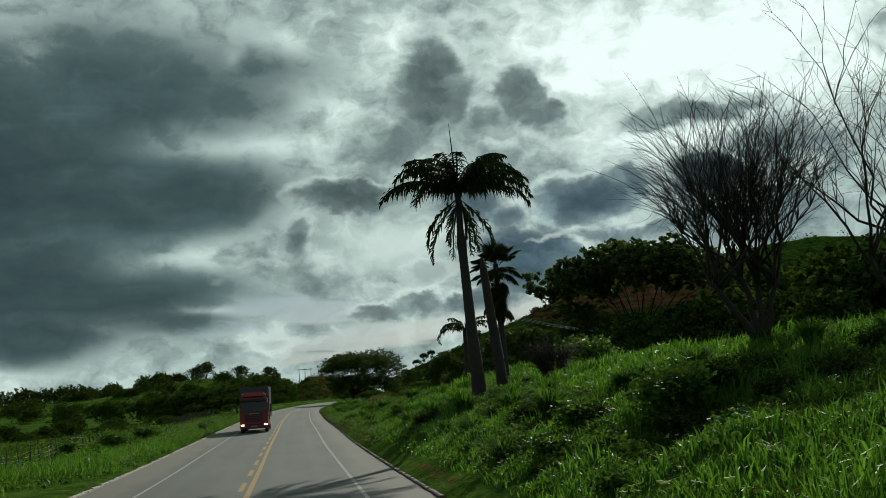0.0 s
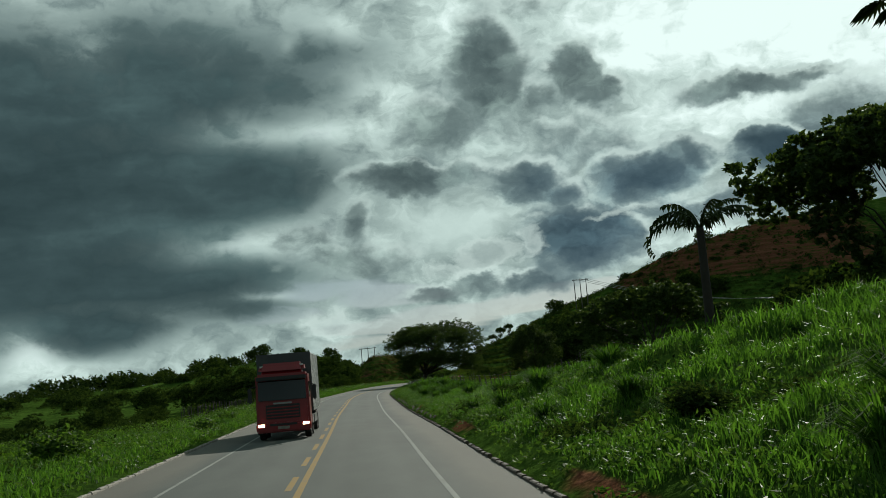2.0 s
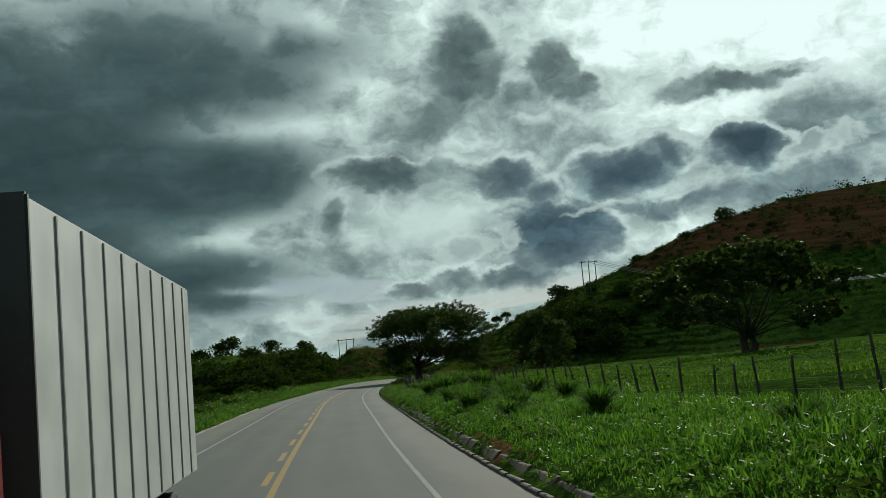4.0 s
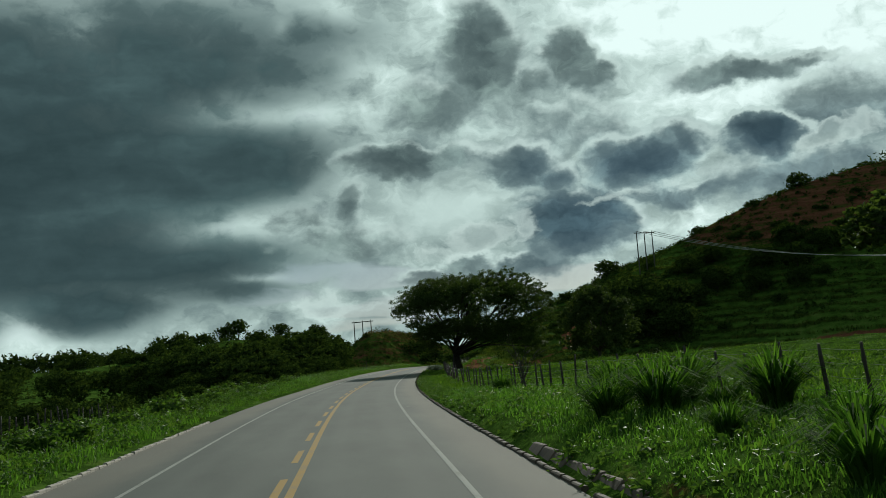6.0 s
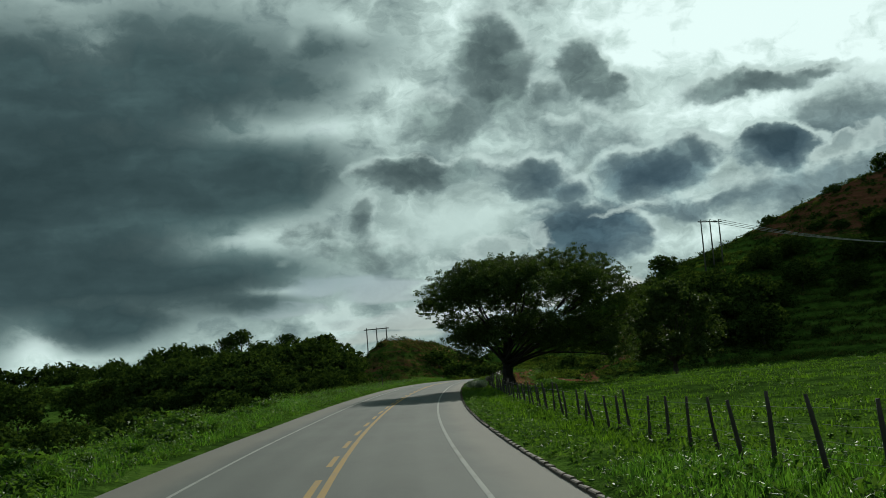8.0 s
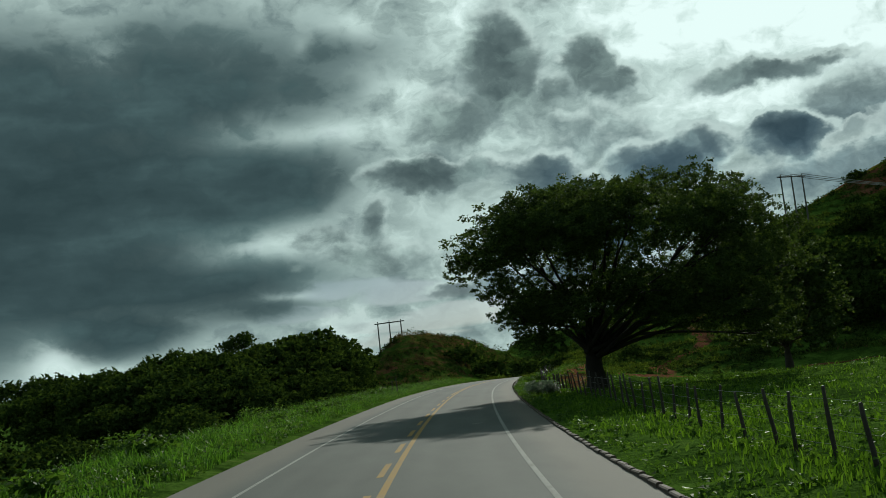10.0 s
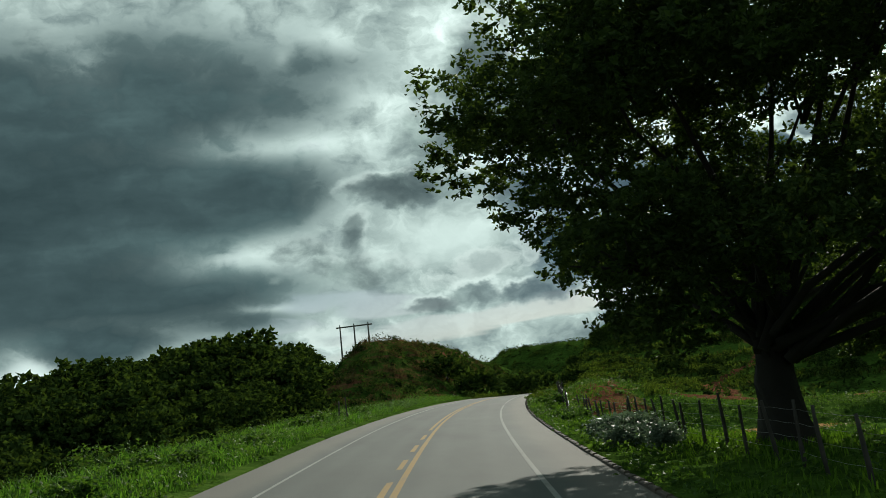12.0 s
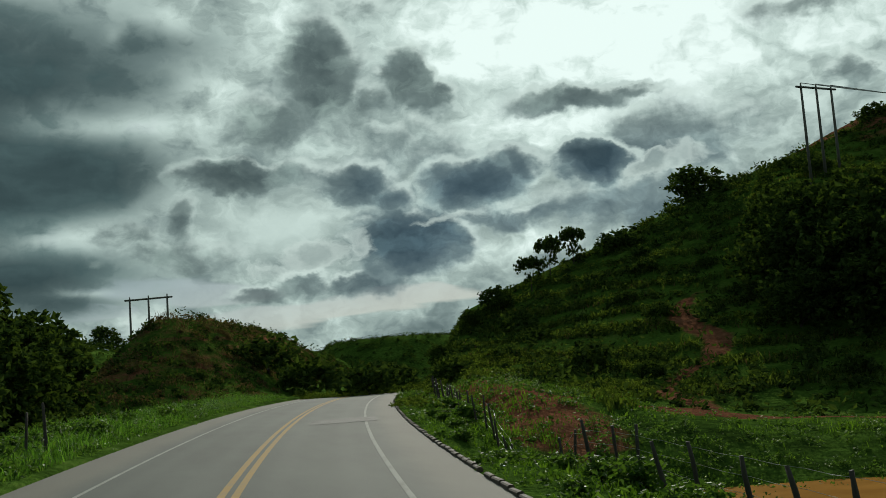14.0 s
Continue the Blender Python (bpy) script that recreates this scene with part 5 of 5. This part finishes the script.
field("pasture_grass", 5600, 9, near(8, 55, 1.6), span(110, 374), 0.40, 0.36, 0.050, 0.5, M_TURF, "short green pasture grass behind the fence")
field("verge_grass", 2600, 17, lambda n: -near(5.9, 12.5, 1.1)(n), span(52, 250), 0.26, 0.72, 0.036, 0.5, M_GRASS, "lush green grass on the road verge")
field("verge_grass", 3000, 17, lambda n: -near(5.9, 13.5, 1.1)(n), span(245, 430), 0.26, 0.98, 0.036, 0.5, M_GRASS, "green grass along the shoulder of the bend")
field("verge_grass", 1900, 13, near(5.6, 11, 1.2), span(215, 420), 0.26, 0.40, 0.032, 0.5, M_TURF, "short green grass beside the kerb")
field("field_grass", 2000, 9, lambda n: -near(9, 70, 1.5)(n), span(40, 200), 0.45, 0.42, 0.055, 0.5, M_TURF, "rough green grass of the lower field")
field("dry_grass", 1000, 14, lambda n: -near(10, 34, 1.0)(n), span(425, 500), 0.4, 0.8, 0.05, 0.6, M_DRY, "dry straw-coloured grass on the cut bank")


field("hill_grass", 14000, 8, near(10, 125, 1.3), span(358, 444), 0.5, 0.85, 0.13, 0.6, M_HILL, "tufted grass along the hillside terraces", on_terrace)


field("dry_grass", 2000, 7, near(12, 125, 1.2), span(372, 444), 0.6, 0.7, 0.12, 0.6, M_DRY, "dry olive grass tufts over the hillside", on_terrace)


# ---- leafy shrubs along the verges ----
def leafy_shrub(name, rng, height, spread, leaves, leaf, mat, label):
    root = tagged(new(name), label, "shrub", "verge shrubs")
    bm = bmesh.new()
    pts = []
    for k in range(9):
        a = rng.uniform(0, 6.283)
        tip = (math.cos(a) * spread * rng.uniform(0.2, 0.8), math.sin(a) * spread * rng.uniform(0.2, 0.8), height * rng.uniform(0.5, 0.9))
        tube(bm, limb_path((0, 0, -0.1), tip, rng, 0.1, 4), [0.025, 0.018, 0.012, 0.006], 4)
        pts.append(tip)
    part("woody_base", bm, M_TWIG, root)
    P = np.array(pts + [(0, 0, height * 0.6)])
    k = rng.integers(0, len(P), leaves)
    d = rng.normal(size=(leaves, 3))
    d /= np.linalg.norm(d, axis=1, keepdims=True)
    c = P[k] * (0.75, 0.75, 0.75) + d * rng.uniform(0.1, 1, (leaves, 1)) * (spread * 0.58, spread * 0.58, height * 0.40)
    c[:, 2] = np.maximum(c[:, 2], 0.03)
    ob = tagged(new("leaf_mass", leaf_mesh("leaf_mass", c, leaf, mat, rng, 0.5, 0.55)), kind="stuff")
    ob.parent = root
    return root


sr = np.random.default_rng(55)
weed = put(leafy_shrub("leafy_shrub", sr, 1.0, 0.9, 580, 0.20, M_SHRUB, "low leafy green shrub in the verge grass"), *on_road(30, 9.0)[:2])
pale = put(leafy_shrub("leafy_shrub", sr, 1.1, 1.2, 1700, 0.16, M_PALE, "silvery pale-leaved shrub beside the fence"), *on_road(312, 7.0)[:2])
dark_weed = put(leafy_shrub("leafy_shrub", sr, 1.5, 1.4, 1400, 0.19, M_SHRUB, "rounded green shrub on the roadside bank"), *on_road(26, 10.5)[:2])
sp = random.Random(8)
for y, u, s in [(24, 8.0, 0.8), (27, 7.6, 0.8), (33, 8.2, 0.8), (20, 9.6, 0.8), (40, 8.4, 0.7), (150, 8.0, 0.9), (90, -12, 1.3), (84, -14, 1.2), (120, -7.5, 1.1), (135, -8.0, 1.1),
                (185, -8.5, 1.3), (205, -8.4, 1.5), (222, -8.8, 1.3), (240, -8.8, 1.2), (248, -9.5, 1.4), (262, -8.8, 1.2), (275, -9.4, 1.4), (345, -8.6, 1.2), (352, -8.9, 1.3), (318, -8.2, 1.0),
                (366, -7.8, 1.1), (340, 8.0, 0.9), (350, 8.0, 0.9), (358, 8.2, 1.0), (368, 7.9, 1.1), (378, 8.0, 1.1), (262, -14, 2.2)]:
    again(weed, *on_road(y, u)[:2], sp.uniform(0, 360), s)
for y, u, s in [(308, 7.2, 0.8), (310, 6.6, 0.8), (314, 7.2, 0.95), (316, 6.7, 0.8), (318, 7.4, 0.8)]:
    again(pale, *on_road(y, u)[:2], sp.uniform(0, 360), s)
for k in range(20):
    again(weed, *on_road(150 + 5.2 * k, -sp.uniform(7.2, 9.2))[:2], sp.uniform(0, 360), sp.uniform(0.7, 1.25))
for k in range(26):
    again(weed, *on_road(322 + 3.2 * k, sp.uniform(6.4, 7.8))[:2], sp.uniform(0, 360), sp.uniform(0.4, 0.75))
for k in range(24):
    again(weed, *on_road(300 + 4.2 * k, -sp.uniform(7.4, 9.6))[:2], sp.uniform(0, 360), sp.uniform(0.6, 1.1))
for k in range(34):
    again(dark_weed if k % 6 == 0 else weed, *on_road(sp.uniform(16, 48), 6.9 + 9 * sp.random() ** 1.5)[:2], sp.uniform(0, 360), sp.uniform(0.40, 0.65))
for y, u, s in [(70, 20, 1.6), (84, -11, 1.1), (95, -10, 1.2), (52, 11.0, 0.7), (38, 11, 0.6), (46, 9.5, 0.7)]:
    again(dark_weed, *on_road(y, u)[:2], sp.uniform(0, 360), s)

# dark-leaved shrubs added to deepen the shade along the dip and the bank
shade = leafy_shrub("leafy_shrub", sr, 1.3, 1.3, 2000, 0.19, M_WOOD, "dark-leaved shrub added for the shade in the hollow of the bank")
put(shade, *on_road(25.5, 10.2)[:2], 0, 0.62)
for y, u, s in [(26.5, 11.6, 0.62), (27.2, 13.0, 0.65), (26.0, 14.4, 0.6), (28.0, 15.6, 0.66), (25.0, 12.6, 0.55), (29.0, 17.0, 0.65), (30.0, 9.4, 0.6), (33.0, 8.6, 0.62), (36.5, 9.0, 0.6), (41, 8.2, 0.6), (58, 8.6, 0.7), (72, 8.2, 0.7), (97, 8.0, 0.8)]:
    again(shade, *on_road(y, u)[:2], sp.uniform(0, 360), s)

lime = leafy_shrub("leafy_shrub", sr, 3.2, 2.6, 2600, 0.26, M_SHRUB, "bright yellow-green bush below the road shoulder")
lime.matrix_basis = pose(-6.6, 342, 6.2)
again(lime, -18.3, 339, 40, 1.45, 0.1)

# pond
bm = bmesh.new()
ring = [bm.verts.new((32 + 10.5 * math.cos(a) * (1 + 0.12 * math.sin(3 * a)), 352 + 9.5 * math.sin(a) * (1 + 0.1 * math.cos(2 * a)), 5.75)) for a in np.linspace(0, 2 * math.pi, 48, endpoint=False)]
bm.faces.new(ring)
mw, kw, sw = material("muddy_water")
kw.link(kw.ramp(kw.noise(position(kw), 0.4, 3.0).outputs[0], [(0.3, (0.22, 0.105, 0.024)), (0.7, (0.30, 0.150, 0.036))]), sw.inputs["Base Color"])
sw.inputs["Roughness"].default_value = 0.8
sw.inputs["Specular IOR Level"].default_value = 0.0
gloss = kw.node("ShaderNodeBsdfGlossy")
gloss.inputs["Roughness"].default_value = 0.15
film_mix = kw.node("ShaderNodeMixShader")
film_mix.inputs[0].default_value = 0.03
kw.link(sw.outputs[0], film_mix.inputs[1])
kw.link(gloss.outputs[0], film_mix.inputs[2])
kw.link(film_mix.outputs[0], mw.node_tree.nodes["Material Output"].inputs[0])
bump(kw, sw, kw.noise(position(kw), 3.0, 2.0).outputs[0], 0.08, 0.02)
pond_ob = part("water", bm, mw, None)
tagged(pond_ob, "muddy orange pond water behind the fence", "pond", kind="structure")


# ---- single tussocks of tall grass ----
def tussock(name, rng, count, height, label):
    n = count
    a = rng.uniform(0, 2 * np.pi, n)
    out = rng.uniform(0.15, 1.0, n) ** 0.7
    r0 = rng.uniform(0, 0.22, n)
    base = np.stack([np.cos(a) * r0, np.sin(a) * r0, np.full(n, -0.05)], 1)
    h = height * rng.uniform(0.65, 1.1, n)
    way = np.stack([np.cos(a), np.sin(a), np.zeros(n)], 1)
    side = np.stack([-np.sin(a), np.cos(a), np.zeros(n)], 1) * rng.uniform(0.012, 0.024, (n, 1))
    pts = []
    for t, w in ((0.0, 0.8), (0.4, 1.0), (0.75, 0.8)):
        p = base + way * (out * h * 0.9 * t ** 1.8)[:, None]
        p[:, 2] += h * (t - 0.42 * out * t ** 2.6)
        pts += [p - side * w, p + side * w]
    tip = base + way * (out * h * 0.95)[:, None]
    tip[:, 2] += h * (1 - 0.62 * out)
    co = np.stack([*pts, tip], 1).reshape(-1, 3)
    i = np.arange(n)[:, None] * 7
    faces = np.concatenate([i + [0, 1, 3], i + [0, 3, 2], i + [2, 3, 5], i + [2, 5, 4], i + [4, 5, 6]])
    me = bpy.data.meshes.new(name)
    fill_mesh(me, co, faces, smooth=False)
    me.materials.append(M_TUFT)
    return tagged(new(name, me), label, "grass clump", "grass clumps")


tuft = put(tussock("grass_clump", sr, 300, 1.5, "tall arching clump of green grass on the verge"), *on_road(150, 7.6)[:2])
for y, u, s in [(146, 7.2, 0.9), (153, 8.4, 1.0), (157, 7.4, 0.95), (160, 8.6, 0.9), (149, 9.4, 0.9), (164, 8.0, 0.7), (140, 8.4, 0.8), (136, 7.4, 0.7), (168, 9.2, 0.8), (132, 9.6, 0.9), (170, 8.4, 1.35), (172, 9.6, 1.4), (171, 7.4, 1.1), (175, 8.6, 1.3), (177, 9.8, 1.2), (168, 10.4, 1.3), (199, 8.3, 0.95), (152, 11, 1.0), (158, 10.5, 1.0),
                (144, 11, 0.9), (96, 9.0, 0.9), (100, 9.6, 1.0), (104, 8.4, 0.9), (92, 11, 1.0), (108, 10.5, 0.9), (86, 8.6, 0.9), (60, 8.8, 0.9), (54, 9.6, 1.0), (66, 9.8, 0.9), (74, 8.6, 0.8), (46, 10.4, 1.1), (44, 8.4, 0.9), (35, 9.4, 1.0),
                (321, 7.4, 0.8), (318, 8.0, 0.8), (220, -7.6, 0.8), (232, -7.9, 0.8), (246, -7.8, 0.9), (258, -8.2, 0.9), (268, -7.7, 0.8), (60, -8, 0.6), (126, -7.4, 0.7)]:
    again(tuft, *on_road(y, u)[:2], sp.uniform(0, 360), s)
for k in range(44):
    again(tuft, *on_road(sp.uniform(18, 118), 6.8 + 11 * sp.random() ** 1.4)[:2], sp.uniform(0, 360), sp.uniform(0.55, 0.9))


# ---- lorry on the opposite lane ----
M_RED = plain("dark_red_cab_paint", (0.20, 0.010, 0.014), 0.35, spread=0.15, scale=2.0)
M_BLACK = plain("black_plastic", (0.018, 0.018, 0.020), 0.55)
M_RUBBER = plain("tyre_rubber", (0.022, 0.021, 0.020), 0.9)
M_STEEL = plain("dull_steel", (0.30, 0.30, 0.30), 0.4, 0.9)
M_BOX = plain("white_box_panels", (0.55, 0.56, 0.55), 0.5, spread=0.12, scale=1.5)
M_GREYBOX = plain("dark_grey_box_front", (0.05, 0.055, 0.058), 0.6)
mg, _, sg = material("windscreen_glass")
sg.inputs["Base Color"].default_value, sg.inputs["Roughness"].default_value = (0.008, 0.012, 0.014, 1), 0.06
M_GLASS = mg
ml, _, sl_ = material("lit_headlamp")
sl_.inputs["Base Color"].default_value = (0.9, 0.85, 0.7, 1)
sl_.inputs["Emission Color"].default_value, sl_.inputs["Emission Strength"].default_value = (1.0, 0.80, 0.48, 1), 5.0
M_LAMP = ml


def block(x0, x1, y0, y1, z0, z1, bevel=0.04, taper=None):
    bm = bmesh.new()
    bmesh.ops.create_cube(bm, size=1.0)
    for v in bm.verts:
        v.co = Vector(((x0 + x1) / 2 + v.co.x * (x1 - x0), (y0 + y1) / 2 + v.co.y * (y1 - y0), (z0 + z1) / 2 + v.co.z * (z1 - z0)))
        if taper:
            v.co = Vector(taper(v.co))
    if bevel:
        bmesh.ops.bevel(bm, geom=bm.edges[:], offset=bevel, segments=2, affect="EDGES")
    return bm


def wheel(parent, x, y, r, width, name="wheel"):
    root = new(name)
    root.parent = parent
    root.matrix_basis = pose(x, y, r, 0, 90, 0)
    bm = bmesh.new()
    prof = [(0.58 * r, -width / 2), (0.92 * r, -width / 2), (r, -width * 0.36), (r, width * 0.36), (0.92 * r, width / 2), (0.58 * r, width / 2)]
    n = 24
    rings = [[bm.verts.new((p * math.cos(2 * math.pi * k / n), p * math.sin(2 * math.pi * k / n), h)) for k in range(n)] for p, h in prof]
    for a, b in zip(rings, rings[1:] + rings[:1]):
        for k in range(n):
            bm.faces.new((a[k], a[(k + 1) % n], b[(k + 1) % n], b[k]))
    part("tyre", bm, M_RUBBER, root)
    bm = bmesh.new()
    tube(bm, [(0, 0, -width * 0.4), (0, 0, 0), (0, 0, width * 0.4)], [0.58 * r, 0.3 * r, 0.58 * r], 16)
    part("rim", bm, M_STEEL, root)


def lorry():
    """Cab-over lorry with a box trailer; its front is at y = 0 and faces -y."""
    t = tagged(new("lorry"), "dark red cab-over lorry with a white box trailer and lit headlamps", "truck")

    def lean(c):
        return (c.x * (0.97 if c.z > 2.2 else 1.0), c.y + (max(0.0, c.z - 1.9) * 0.14 if c.y < 0.5 else 0), c.z)

    part("cab", block(-1.24, 1.24, 0, 2.2, 0.55, 3.05, 0.10, lean), M_RED, t)
    part("roof", block(-1.10, 1.10, 0.35, 2.2, 3.05, 3.55, 0.16, lambda c: (c.x * (0.92 if c.z > 3.3 else 1), c.y + (0.35 if c.y < 1 and c.z > 3.3 else 0), c.z)), M_RED, t, "raised dark red roof fairing")
    part("windscreen", block(-1.10, 1.10, -0.012, 0.06, 1.82, 2.72, 0.02, lambda c: (c.x, c.y + max(0.0, c.z - 1.9) * 0.14, c.z)), M_GLASS, t, "dark curved windscreen")
    part("sun_visor", block(-1.15, 1.15, -0.16, 0.16, 2.74, 2.92, 0.03), M_BLACK, t, "dark sun visor over the windscreen")
    part("grille", block(-0.78, 0.78, -0.03, 0.05, 0.98, 1.62, 0.02), M_BLACK, t, "black front grille")
    for k in range(4):
        part("grille_bar", block(-0.74, 0.74, -0.05, 0.0, 1.05 + 0.14 * k, 1.10 + 0.14 * k, 0.01), M_RED, t)
    part("badge_strip", block(-0.42, 0.42, -0.045, 0.0, 1.64, 1.72, 0.01), M_STEEL, t, "dull metal strip")
    part("bumper", block(-1.26, 1.26, -0.10, 0.5, 0.36, 0.80, 0.07), M_RED, t)
    part("number_plate", block(-0.26, 0.26, -0.115, -0.09, 0.50, 0.63, 0.0), M_KERB, t, "pale blank plate")
    part("air_intake", block(-0.62, 0.62, -0.115, -0.05, 0.66, 0.76, 0.01), M_BLACK, t)
    for s in (-1, 1):
        part("headlamp", block(s * 1.02 - 0.17, s * 1.02 + 0.17, -0.115, 0.0, 0.60, 0.76, 0.03), M_LAMP, t, "lit yellowish headlamp")
        part("door_window", block(s * 1.215 - 0.02, s * 1.215 + 0.02, 0.55, 1.45, 1.85, 2.6, 0.01), M_GLASS, t, "dark side window")
        part("step", block(s * 1.12 - 0.1, s * 1.12 + 0.1, 0.1, 0.7, 0.32, 0.40, 0.01), M_BLACK, t)
        part("roof_marker", block(s * 0.92 - 0.08, s * 0.92 + 0.08, 0.62, 0.74, 3.36, 3.44, 0.01), M_BOX, t)
        m = part("mirror", block(s * 1.48 - 0.09, s * 1.48 + 0.09, -0.02, 0.12, 1.75, 2.45, 0.04), M_BLACK, t, "tall black wing mirror")
        bm = bmesh.new()
        tube(bm, [(s * 1.2, 0.2, 2.5), (s * 1.4, 0.08, 2.5), (s * 1.48, 0.06, 2.4)], [0.02] * 3, 5)
        part("bracket", bm, M_BLACK, m)
    box = part("box_body", block(-1.30, 1.30, 2.75, 12.4, 1.15, 4.0, 0.03), M_BOX, t, "white panelled box body")
    part("front_wall", block(-1.31, 1.31, 2.70, 2.78, 1.15, 4.02, 0.02), M_GREYBOX, box, "dark grey front wall")
    for k in range(9):
        for s in (-1, 1):
            part("panel_rib", block(s * 1.305 - 0.012, s * 1.305 + 0.012, 3.6 + k, 3.64 + k, 1.2, 3.95, 0.0), M_STEEL, box)
    part("chassis", block(-0.5, 0.5, 0.6, 12.3, 0.75, 1.15, 0.02), M_BLACK, t)
    part("tank", block(0.75, 1.22, 2.9, 4.4, 0.5, 1.05, 0.08), M_STEEL, t, "dull metal fuel tank")
    part("side_guard", block(-1.26, -1.20, 4.6, 8.0, 0.55, 0.95, 0.01), M_STEEL, t)
    part("side_guard", block(1.20, 1.26, 4.6, 8.0, 0.55, 0.95, 0.01), M_STEEL, t)
    for y in (1.25, 3.6, 9.2, 10.5):
        for s in (-1, 1):
            wheel(t, s * 1.06, y, 0.51, 0.30)
    return t


truck = lorry()
tx, ty, tz = on_road(103.5, -1.85)
truck.matrix_basis = pose(tx, ty, tz + 0.01, math.degrees(np.interp(105, RY, _g)), 0, -math.degrees(np.interp(105, RY, _h)))
